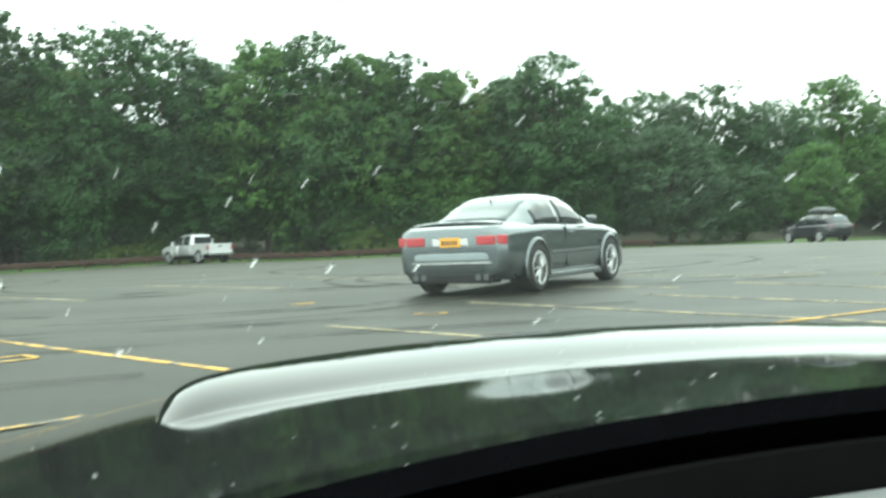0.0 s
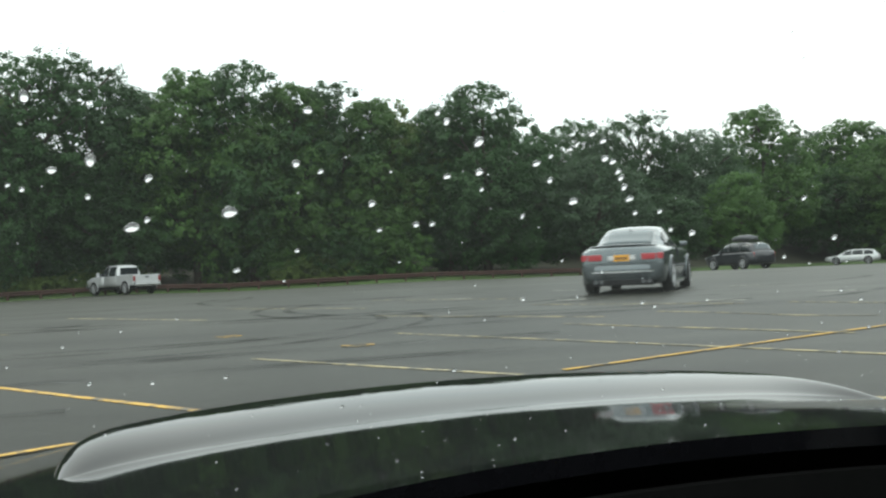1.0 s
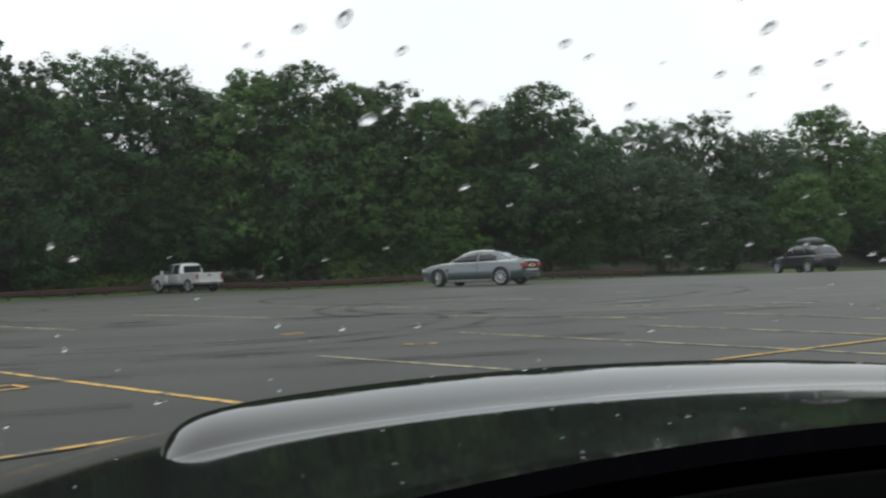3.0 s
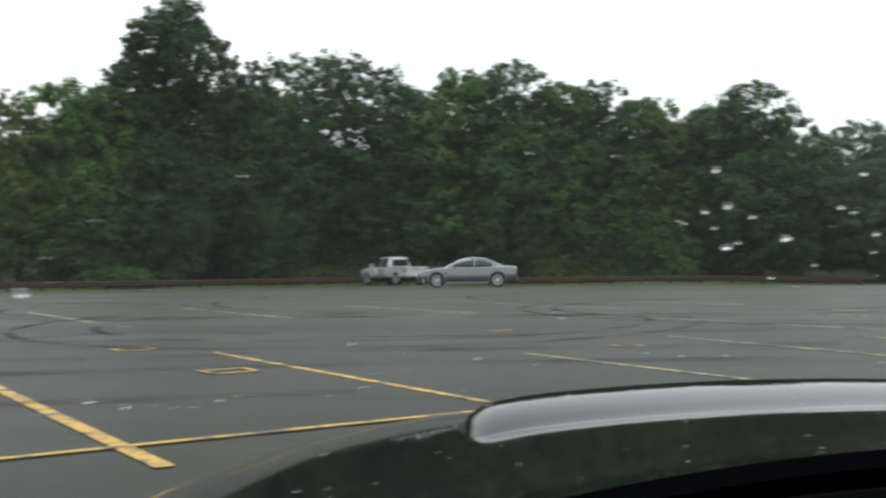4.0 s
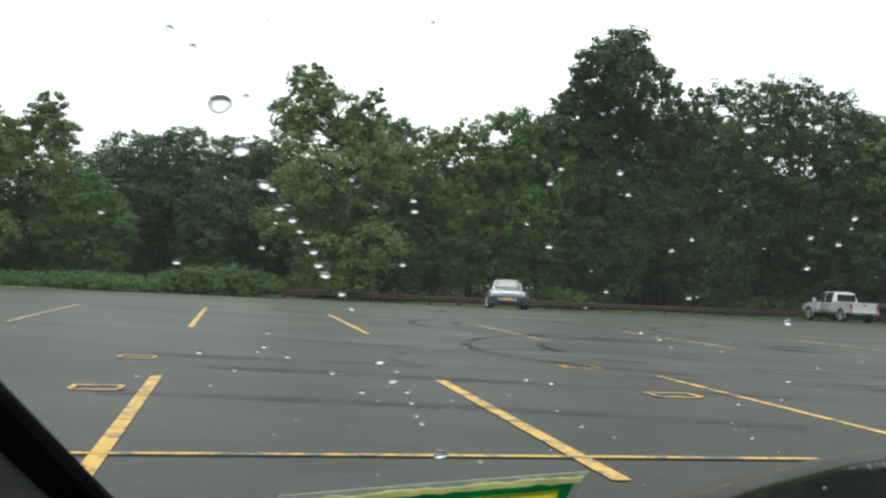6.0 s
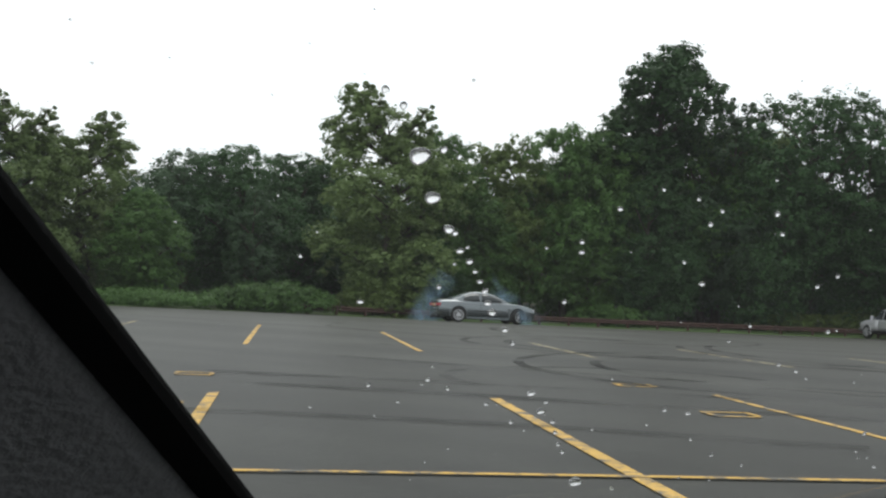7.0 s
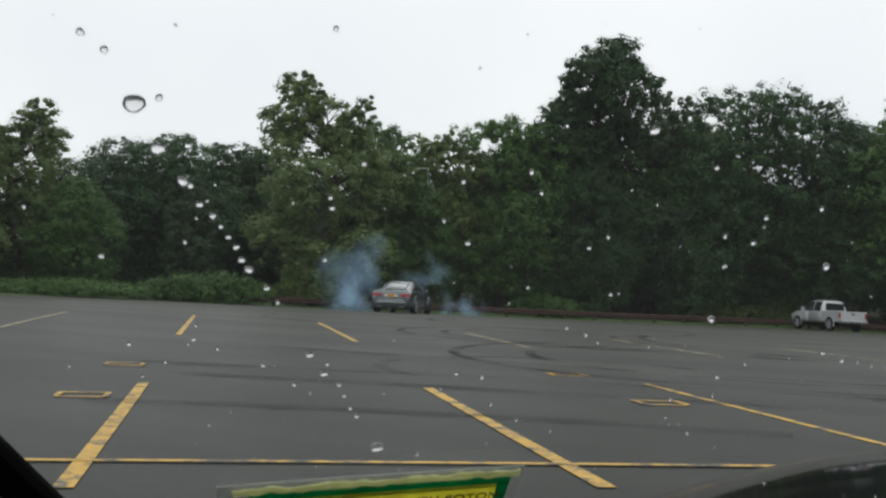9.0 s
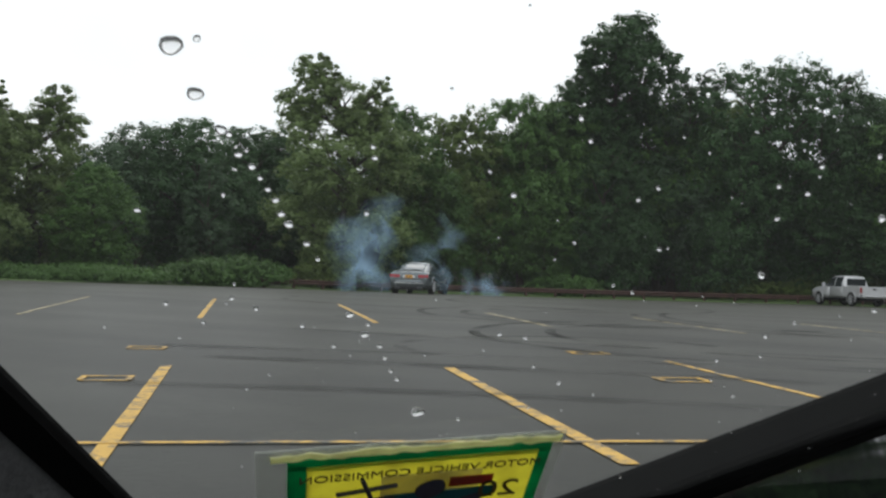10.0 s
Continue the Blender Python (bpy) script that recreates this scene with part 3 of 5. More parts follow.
EDGE_TREES = [
    # kind, bearing, metres beyond the edge, elevation of the top, width, turn
    (3, 61.0, 6, 9.3, 1.0, 20), (5, 57.6, 5, 9.8, 1.35, 60), (5, 54.0, 7, 8.8, 1.25, 230), (1, 51.3, 3, 4.9, 1.0, 40), (3, 49.2, 14, 6.9, 1.1, 80), (0, 46.4, 13, 7.3, 1.0, 150), (0, 43.6, 18, 7.0, 1.1, 10),
    (6, 45.6, 8, 5.2, 0.9, 70), (0, 41.4, 20, 6.9, 1.0, 60), (5, 38.9, 2, 10.9, 1.35, 38), (1, 36.0, 5, 8.2, 0.8, 30), (2, 33.8, 8, 7.8, 0.9, 130), (2, 31.6, 8, 8.1, 0.8, 250), (1, 29.5, 6, 8.7, 0.8, 100),
    (1, 27.4, 7, 8.4, 0.9, 200), (4, 24.5, 7, 12.45, 1.12, -6), (0, 22.5, 9, 9.6, 0.8, 100), (1, 21.8, 8, 8.6, 0.9, 60), (0, 28.4, 10, 7.9, 0.9, 200), (1, 19.9, 12, 8.2, 0.9, 300), (0, 25.2, 3, 6.0, 0.8, 300), (6, 20.8, 6, 9.9, 0.9, 20), (2, 19.4, 9, 8.4, 0.9, 45), (7, 17.2, 4, 10.1, 0.95, 10), (7, 15.0, 5, 9.7, 0.9, 160),
    (0, 18.4, 3, 6.6, 0.9, 220), (0, 13.2, 6, 8.6, 0.9, 220), (2, 11.8, 11, 8.1, 0.8, 90), (1, 9.6, 4, 9.1, 0.85, 330), (0, 6.7, 5, 9.45, 0.85, 75), (1, 4.5, 4, 8.3, 0.8, 180), (0, 2.2, 6, 8.3, 0.85, 25),
    (1, 0.3, 5, 7.3, 0.85, 140), (2, -1.3, 8, 7.2, 0.8, 200), (0, -3.0, 7, 6.7, 0.85, 290), (0, -5.4, 4, 7.8, 0.95, 60), (0, -6.8, 6, 6.1, 0.8, 10), (3, -8.8, 16, 5.1, 0.8, 110), (7, -10.2, 18, 5.6, 0.85, 30),
    (3, -11.8, 15, 4.9, 0.8, 250), (7, -13.4, 16, 5.7, 0.85, 320), (3, -15.2, 16, 4.4, 0.9, 50), (3, -16.8, 18, 4.6, 0.9, 190), (1, -19.3, 12, 5.5, 0.95, 80), (3, -21.4, 15, 4.1, 0.9, 10), (1, -23.5, 12, 4.5, 0.95, 240),
    (3, -25.4, 12, 3.9, 1.0, 100), (0, -28.0, 12, 4.6, 1.0, 10), (3, -31.5, 12, 4.2, 1.1, 70), (0, -35.5, 10, 4.8, 1.1, 190),
    # unseen trees right of the view, added to darken what the coupe's side reflects
    (3, -40, 6, 6.0, 1.2, 20), (0, -45, 2, 7.0, 1.3, 80), (1, -50, -6, 8.0, 1.3, 140), (0, -55, -14, 9.0, 1.3, 200), (3, -60, -22, 9.5, 1.3, 260), (0, -65, -26, 10.0, 1.3, 320), (1, -71, -30, 10.0, 1.3, 30), (0, -77, -30, 10.0, 1.3, 90), (3, -84, -28, 10.0, 1.3, 150), (0, -91, -24, 9.5, 1.3, 210),
]
for k, b, off, e, w, spin in EDGE_TREES:
    set_tree(k, b, edge_at(b) + off + 2.5, e, w, spin)
# the lower front of the wood, and the dim trees behind it
rng_w = random.Random(5)
for i in range(24):
    b = 60 - i * 3.9 + rng_w.uniform(-1.2, 1.2)
    if 41 < b < 50:
        continue
    set_tree(rng_w.choice((0, 1, 3, 0, 0)), b, edge_at(b) + 3.4 + rng_w.uniform(0, 4.5), rng_w.uniform(1.4, 4.2), rng_w.uniform(0.9, 1.4), rng_w.uniform(0, 360))
for i in range(30):
    b = 62 - i * 3.1 + rng_w.uniform(-0.9, 0.9)
    top = 6.2 if b > -6 else 3.4
    set_tree(rng_w.choice((0, 3)), b, edge_at(b) + 26 + rng_w.uniform(0, 8), top * rng_w.uniform(0.85, 1.0), 1.25, rng_w.uniform(0, 360))
for ob in BASES:
    x, y = polar(150 + 8 * BASES.index(ob), 75)
    ob.matrix_basis = pose(x, y, land(x, y) - 0.3)


def bush(seed, bearing, dist, width, height, mat, label, size=0.075, leaves=15000):
    rng = np.random.default_rng(seed)
    x, y = polar(bearing, dist)
    z = land(*polar(bearing, min(dist, edge_at(bearing))))
    t = thing("bush", pose(x, y, z, 0, 0, bearing), label, "bush", "bushes before the wood")
    lobes = []
    for i in range(7):
        w = (i - 3) / 3.5
        lobes.append((w * width * 0.42, rng.normal() * 0.25, height * (0.42 - 0.12 * w * w), width * 0.2, height * (0.55 - 0.2 * w * w)))
    for l in lobes[::2]:
        part("stem", rod(bmesh.new(), (l[0] * 0.5, 0, -0.1), (l[0], l[1], l[2]), 0.05, 0.02, 5), BARK, t)
    v, f = leaf_cloud(rng, lobes, leaves, size)
    v[:, 2] = np.maximum(v[:, 2], 0.02)
    ob = new("foliage", leaf_mesh("foliage", v, f, mat))
    ob.parent = t
    return t


bush(31, 44.6, 64.5, 7.2, 1.75, LEAF_MID, "broad low green bush at the edge of the asphalt", leaves=26000)
bush(32, 38.8, 67.5, 5.0, 2.3, LEAF_LIGHT, "yellow-green bush behind the guardrail")
bush(33, 52.0, 63.5, 10.0, 0.85, LEAF_MID, "low band of tall bright grass and weeds at the lot's edge", leaves=26000)
bush(34, 57.5, 63.0, 8.0, 0.85, LEAF_MID, "low band of tall bright grass and weeds at the lot's edge")
bush(35, 14.8, 80.5, 5.5, 2.0, LEAF_LIGHT, "bright green weeds behind the guardrail")
bush(36, 18.0, 79.5, 5.0, 1.6, LEAF_LIGHT, "bright green weeds behind the guardrail")
bush(37, 3.5, 79.5, 6.0, 2.2, LEAF_LIGHT, "pale reeds and weeds behind the guardrail")
bush(38, 0.0, 79.5, 6.5, 4.5, LEAF_MID, "bright leafy shrub under the trees", leaves=24000)
bush(39, 27.0, 74.0, 5.0, 1.5, LEAF_MID, "low green weeds behind the guardrail")


# ---- vehicles ----
def lathe_x(bm, profile, sides=28):
    """Turn a profile of (x, radius) about the x axis."""
    rings = []
    for i in range(sides):
        a = 2 * math.pi * i / sides
        rings.append([bm.verts.new((x, r * math.cos(a), r * math.sin(a))) for x, r in profile])
    for a, b in zip(rings, rings[1:] + rings[:1]):
        for i in range(len(profile) - 1):
            bm.faces.new((a[i], a[i + 1], b[i + 1], b[i]))
    return bm


def wheel(parent, x, y, r, wide, rim_mat=ALLOY, spokes=10):
    """A wheel on its own pivot: tyre, rim ring with spokes, hub."""
    out = 1 if x > 0 else -1
    w = new("wheel")
    w.parent = parent
    w.matrix_basis = pose(x, y, r)
    h = wide / 2
    tyre = lathe_x(bmesh.new(), [(-h * 0.7, r * 0.66), (-h, r * 0.76), (-h, r * 0.92), (-h * 0.75, r), (h * 0.75, r), (h, r * 0.92), (h, r * 0.76), (h * 0.7, r * 0.66)])
    part("tyre", tyre, TYRE, w, smooth=True)
    rim = lathe_x(bmesh.new(), [(-h * 0.75, r * 0.68), (h * 0.97 * out, r * 0.72), (h * 1.02 * out, r * 0.69), (h * 0.93 * out, r * 0.62), (-h * 0.2 * out, r * 0.58)])
    for i in range(spokes):
        a = 2 * math.pi * i / spokes
        rod(rim, (h * 0.93 * out, 0, 0), (h * 0.98 * out, r * 0.64 * math.cos(a), r * 0.64 * math.sin(a)), r * 0.075, r * 0.05, 5)
    rod(rim, (h * 0.5 * out, 0, 0), (h * 1.02 * out, 0, 0), r * 0.17, r * 0.13, 12)
    part("rim", rim, rim_mat, w, "silver multi-spoke alloy rim")
    disc = rod(bmesh.new(), (-h * 0.1 * out, 0, 0), (h * 0.2 * out, 0, 0), r * 0.5, r * 0.5, 20)
    part("brake_disc", disc, GREY_TRIM, w)
    return w


def arch(parent, x, y, r, paint):
    """A flat dark disc, the hollow well's shade put into its colour, and the flared lip over it."""
    out = 1 if x > 0 else -1
    bm = bmesh.new()
    rim = [(x, y + r * math.cos(radians(a)), r * 0.90 + r * math.sin(radians(a))) for a in range(-26, 207, 12)]
    vs = [bm.verts.new(p) for p in rim]
    face = bm.faces.new(vs)
    got = bmesh.ops.extrude_face_region(bm, geom=[face])
    bmesh.ops.translate(bm, verts=[v for v in got["geom"] if isinstance(v, bmesh.types.BMVert)], vec=(-0.02 * out, 0, 0))
    part("well_shade_disc", bm, TYRE, parent)
    rings = []
    for a in range(-20, 201, 10):
        c, s = math.cos(radians(a)), math.sin(radians(a))
        rings.append([(x + o * out, y + (r + q) * c, r * 0.90 + (r + q) * s) for o, q in ((0.002, -0.005), (0.012, 0.0), (0.012, 0.022), (-0.008, 0.05))])
    part("wheel_arch", shell(rings, 0.008), paint, parent, smooth=True)


def body_ring(y, hw, zb, zsh, ztop):
    half = [(0.0, zb), (hw * 0.8, zb), (hw - 0.03, zb + 0.09), (hw - 0.004, zb + 0.27), (hw, (zb + zsh) / 2 + 0.10), (hw - 0.007, (zb + zsh) / 2 + 0.135), (hw - 0.012, zsh - 0.10), (hw - 0.018, zsh - 0.05), (hw - 0.034, zsh - 0.018), (hw - 0.065, zsh + 0.003),
            (hw - 0.16, ztop - 0.008), (hw * 0.45, ztop + 0.008), (0.0, ztop + 0.014)]
    right = [(x, y, z) for x, z in half]
    left = [(-x, y, z) for x, z in half[-2:0:-1]]
    return right + left


class Cabin:
    """The glasshouse of a car, from a table of (y, half width at the belt, belt height, roof height, half width at the roof)."""

    def __init__(self, rows):
        self.rows = sorted(rows)

    def at(self, y):
        return lerp_table(self.rows, y)

    def side(self, y, u, off=0.0):
        wb, zb, zt, wt = self.at(y)
        top = zt - 0.035
        return (wb + (wt - wb) * u + 0.05 * math.sin(math.pi * u) * min(1, (zt - zb) / 0.4) + off, y, zb + (top - zb) * u + off * 0.3)

    def roof(self, y, s, off=0.0):
        wb, zb, zt, wt = self.at(y)
        k = min(1.0, abs(s))
        return (wt * s, y, zt + 0.012 - 0.045 * k ** 4 + off)

    def skin(self):
        ys = np.linspace(self.rows[0][0], self.rows[-1][0], 27)
        rings = []
        for y in ys:
            half = [self.side(y, u) for u in (-0.1, 0.2, 0.4, 0.6, 0.8, 0.95)] + [self.roof(y, s) for s in (0.97, 0.85, 0.6, 0.3, 0.0)]
            rings.append(half + [(-x, yy, z) for x, yy, z in half[-2::-1]])
        bm = loft(rings, False, False)
        for ring in (rings[0], rings[-1]):
            bm.faces.new([bm.verts.new(p) for p in ring])
        bmesh.ops.remove_doubles(bm, verts=bm.verts, dist=0.0005)
        return bm

    def side_glass(self, y0, y1, out, lift=0.008):
        rings = []
        for y in np.linspace(y0, y1, 9):
            wb, zb, zt, wt = self.at(y)
            tall = zt - 0.035 - zb
            lo, hi = 0.045 / max(tall, 0.06), 1 - 0.055 / max(tall, 0.08)
            hi = max(hi, lo + 0.02)
            rings.append([tuple(c * (out if i == 0 else 1) for i, c in enumerate(self.side(y, lo + (hi - lo) * u, lift))) for u in (0, 0.33, 0.66, 1)])
        return shell(rings, 0.005)

    def top_glass(self, y0, y1, wide=0.86, lift=0.008):
        rings = [[self.roof(y, s * wide, lift) for s in np.linspace(-1, 1, 11)] for y in np.linspace(y0, y1, 9)]
        return shell(rings, 0.005)


def lamp_patch(parent, name, mat, x0, x1, y, z0, z1, bulge, label=""):
    """A lamp glass that stands proud of the body's end."""
    bm = box(bmesh.new(), min(x0, x1), max(x0, x1), min(y, y + bulge), max(y, y + bulge), z0, z1, 0.018)
    return part(name, bm, mat, parent, label)


def saloon(name, label, paint, stations, cabin_rows, windows, front_glass, rear_glass, wheels, radius, group="", glass=GLASS_DARK, roof_rack=False):
    """A closed car. windows: pairs of y along each side; wheels: y of rear and front, and x."""
    car = thing(name, Matrix(), label, "car", group)
    part("body", loft([body_ring(*s) for s in stations], True), paint, car, smooth=True)
    cab = Cabin(cabin_rows)
    part("cabin", cab.skin(), paint, car, smooth=True)
    part("windscreen", cab.top_glass(*front_glass), glass, car, smooth=True)
    part("rear_window", cab.top_glass(*rear_glass), GLASS_PALE, car, smooth=True)
    for out in (1, -1):
        for y0, y1 in windows:
            part("side_window", cab.side_glass(y0, y1, out), glass, car, smooth=True)
    yr, yf, x = wheels
    made = []
    for y in (yr, yf):
        hw = lerp_table(sorted((s[0], s[1]) for s in stations), y)[0]
        for out in (1, -1):
            arch(car, (hw + 0.004) * out, y, radius + 0.045, paint)
            made.append(wheel(car, x * out, y, radius, 0.235))
    for out in (1, -1):
        m = box(bmesh.new(), 0.89 * out - 0.085, 0.89 * out + 0.085, 0.54, 0.63, 0.93, 1.03, 0.03)
        part("wing_mirror", m, paint, car)
    return car, cab, made


def sport_coupe():
    st = [(-2.265, 0.70, 0.30, 0.80, 0.86), (-2.255, 0.765, 0.27, 0.83, 0.895), (-2.23, 0.80, 0.25, 0.85, 0.915), (-2.19, 0.825, 0.23, 0.865, 0.93), (-2.10, 0.848, 0.21, 0.88, 0.945), (-1.9, 0.87, 0.19, 0.895, 0.965), (-1.5, 0.89, 0.17, 0.905, 0.972), (-1.0, 0.88, 0.16, 0.92, 0.95), (0, 0.87, 0.16, 0.90, 0.92),
          (0.9, 0.87, 0.16, 0.88, 0.92), (1.3, 0.885, 0.17, 0.86, 0.885), (1.75, 0.87, 0.18, 0.79, 0.825), (2.05, 0.82, 0.20, 0.70, 0.75), (2.18, 0.74, 0.24, 0.63, 0.68), (2.24, 0.60, 0.30, 0.56, 0.60)]
    cb = [(1.10, 0.70, 0.88, 0.90, 0.68), (0.75, 0.73, 0.89, 1.06, 0.65), (0.32, 0.75, 0.875, 1.27, 0.58), (0.05, 0.755, 0.875, 1.345, 0.55), (-0.35, 0.755, 0.875, 1.372, 0.545), (-0.75, 0.75, 0.88, 1.335, 0.545),
          (-1.05, 0.735, 0.89, 1.235, 0.565), (-1.4, 0.70, 0.905, 1.085, 0.59), (-1.72, 0.66, 0.92, 0.96, 0.60)]
    car, cab, wheels = saloon("sports_coupe", "silver-grey two-door sports coupe with a boot spoiler", SILVER, st, cb, [(0.62, -0.30), (-0.37, -1.12)], (1.0, 0.30), (-0.86, -1.60), (-1.37, 1.36, 0.792), 0.325)
    for out in (1, -1):
        lamp_patch(car, "tail_light", RED_LAMP, 0.40 * out, 0.68 * out, -2.287, 0.68, 0.80, 0.08, "lit red tail light")
        lamp_patch(car, "lamp_corner", RED_LAMP, 0.66 * out, 0.818 * out, -2.262, 0.68, 0.805, 0.16, "red corner of the tail light")
        lamp_patch(car, "headlight", CLEAR_LAMP, 0.36 * out, 0.74 * out, 2.06, 0.60, 0.70, 0.12, "clear twin headlight")
        lamp_patch(car, "kidney_grille", BLACK_TRIM, 0.03 * out, 0.20 * out, 2.12, 0.54, 0.64, 0.11)
        box_bm = box(bmesh.new(), 0.80 * out - 0.012 + 0.055 * out, 0.80 * out + 0.012 + 0.075 * out, -0.9, 0.9, 0.50, 0.545, 0.008)
        part("side_moulding", box_bm, GREY_TRIM, car)
        sill = box(bmesh.new(), 0.84 * out - 0.03, 0.84 * out + 0.03, -1.0, 1.0, 0.15, 0.24, 0.02)
        part("side_skirt", sill, SILVER, car)
        dl = box(bmesh.new(), 0.865 * out - 0.008, 0.865 * out + 0.008, -0.36, -0.348, 0.30, 0.90)
        part("door_gap", dl, BLACK_TRIM, car)
        hd = box(bmesh.new(), 0.868 * out - 0.018, 0.868 * out + 0.018, -0.26, -0.06, 0.775, 0.805, 0.008)
        part("door_handle", hd, SILVER, car)
        vent = box(bmesh.new(), 0.872 * out - 0.012, 0.872 * out + 0.012, 0.90, 1.02, 0.60, 0.66, 0.006)
        part("side_vent", vent, BLACK_TRIM, car)
        for o in (0.42, 0.54):
            part("exhaust_pipe", rod(bmesh.new(), (o * out, -2.02, 0.25), (o * out, -2.30, 0.25), 0.04, 0.042, 12), GREY_TRIM, car)
    rings = []
    for x in np.linspace(-0.68, 0.68, 13):
        k = abs(x) / 0.68
        z, y = 0.992 - 0.035 * k ** 3, -2.15 + 0.08 * k ** 2
        rings.append([(x, y, z), (x, y + 0.04, z + 0.012), (x, y + 0.20, z - 0.035 - 0.01 * k), (x, y + 0.18, z - 0.062), (x, y + 0.03, z - 0.030)])
    part("boot_spoiler", loft(rings, True), SILVER, car, "raised spoiler lip on the boot", smooth=False)
    rings = []
    for x in np.linspace(-0.815, 0.815, 25):
        k = abs(x) / 0.83
        y = -2.30 + 0.24 * k ** 5
        rings.append([(x, y + 0.05, 0.22), (x, y + 0.02, 0.30), (x, y, 0.40), (x, y - 0.004, 0.48), (x, y, 0.55), (x, y + 0.012, 0.575), (x, y + 0.04, 0.588), (x, y + 0.16, 0.58), (x, y + 0.16, 0.22)])
    part("rear_bumper", loft(rings, True), SILVER, car, smooth=True)
    rings = [[(x, -2.312 + 0.24 * (abs(x) / 0.86) ** 5, z) for z in (0.435, 0.455)] for x in np.linspace(-0.76, 0.76, 25)]
    part("bumper_strip", shell(rings, 0.012), CHROME, car, "pale rubbing strip")
    part("diffuser", box(bmesh.new(), -0.62, 0.62, -2.285, -2.0, 0.17, 0.29, 0.02), BLACK_TRIM, car)
    rings = []
    for x in np.linspace(-0.82, 0.82, 13):
        k = abs(x) / 0.82
        y = 2.27 - 0.26 * k ** 3
        rings.append([(x, y, 0.22), (x, y + 0.015, 0.33), (x, y, 0.50), (x, y - 0.14, 0.52), (x, y - 0.14, 0.22)])
    part("front_bumper", loft(rings, True), SILVER, car)
    part("air_intake", box(bmesh.new(), -0.45, 0.45, 2.20, 2.297, 0.25, 0.37, 0.02), BLACK_TRIM, car)
    part("front_plate", box(bmesh.new(), -0.16, 0.16, 2.27, 2.305, 0.39, 0.49, 0.004), PLATE_ORANGE, car)
    panel = part("boot_panel", box(bmesh.new(), -0.27, 0.27, -2.276, -2.22, 0.68, 0.77, 0.01), PLATE_WHITE, car, "pale panel round the plate")
    plate = part("number_plate", box(bmesh.new(), -0.155, 0.155, -2.286, -2.265, 0.66, 0.785, 0.004), PLATE_ORANGE, car, "orange number plate with plain dark bars")
    for i in range(6):
        part("plate_bar", box(bmesh.new(), -0.12 + i * 0.042, -0.095 + i * 0.042, -2.290, -2.285, 0.69, 0.745), INK, plate)
    part("aerial", rod(bmesh.new(), (0, -1.0, 1.27), (0, -1.07, 1.33), 0.012, 0.004, 6), BLACK_TRIM, car)
    return car, wheels


coupe, coupe_wheels = sport_coupe()


def parked_wagon(name, label, paint, tall, m, roof_box=False):
    k = tall / 1.66
    st = [(-2.30, 0.68, 0.40, 0.90 * k, 1.0 * k), (-2.22, 0.84, 0.32, 0.98 * k, 1.06 * k), (-1.5, 0.90, 0.27, 1.0 * k, 1.04 * k), (0, 0.90, 0.26, 0.99 * k, 1.03 * k), (0.9, 0.90, 0.26, 0.98 * k, 1.04 * k), (1.5, 0.89, 0.27, 0.92 * k, 0.98 * k), (2.1, 0.83, 0.32, 0.80 * k, 0.86 * k), (2.3, 0.66, 0.4, 0.68 * k, 0.72 * k)]
    cb = [(1.25, 0.74, 1.0 * k, 1.02 * k, 0.72), (0.8, 0.77, 1.0 * k, 1.30 * k, 0.68), (0.4, 0.78, 1.0 * k, 1.55 * k, 0.63), (-0.2, 0.78, 1.0 * k, 1.655 * k, 0.61), (-1.4, 0.77, 1.0 * k, 1.63 * k, 0.60), (-1.9, 0.76, 1.0 * k, 1.50 * k, 0.60), (-2.2, 0.73, 1.0 * k, 1.06 * k, 0.62)]
    car, cab, wheels = saloon(name, label, paint, st, cb, [(0.75, 0.0), (-0.06, -0.95), (-1.02, -1.8)], (1.15, 0.45), (-1.92, -2.15), (-1.35, 1.35, 0.806), 0.34)
    for out in (1, -1):
        lamp_patch(car, "tail_light", material("unlit_red_lamp", (0.30, 0.02, 0.02), 0.3), 0.62 * out, 0.80 * out, -2.25, 0.72 * k, 0.98 * k, 0.06, "red tail light")
        lamp_patch(car, "headlight", CLEAR_LAMP, 0.45 * out, 0.76 * out, 2.14, 0.66 * k, 0.80 * k, 0.10)
        part("roof_rail", rod(bmesh.new(), (0.56 * out, -1.5, 1.70 * k), (0.56 * out, 0.2, 1.72 * k), 0.018, 0.018, 6), BLACK_TRIM, car)
    if roof_box:
        rings = []
        for y, w, h in ((-1.45, 0.20, 0.12), (-1.38, 0.34, 0.24), (-0.9, 0.38, 0.32), (-0.2, 0.36, 0.30), (0.25, 0.28, 0.20), (0.42, 0.14, 0.08)):
            rings.append([(w * c, y, 1.74 * k + 0.02 + h * max(0.0, q)) for c, q in ((-1, 0), (-1, 0.55), (-0.8, 0.9), (-0.35, 1), (0.35, 1), (0.8, 0.9), (1, 0.55), (1, 0))])
        part("roof_box", loft(rings, True), GREY_TRIM, car, "rounded grey roof box", smooth=True)
    car.matrix_basis = m
    return car


def on_land(x, y, yaw, dz=0.0):
    """A pose on the ground, tipped with its slope."""
    gx, gy = (land(x + 1, y) - land(x - 1, y)) / 2, (land(x, y + 1) - land(x, y - 1)) / 2
    up = Vector((-gx, -gy, 1)).normalized()
    ahead = Vector((-math.sin(radians(yaw)), math.cos(radians(yaw)), 0))
    right = ahead.cross(up).normalized()
    ahead = up.cross(right)
    m = Matrix((right, ahead, up)).transposed().to_4x4()
    m.translation = (x, y, land(x, y) + dz)
    return m


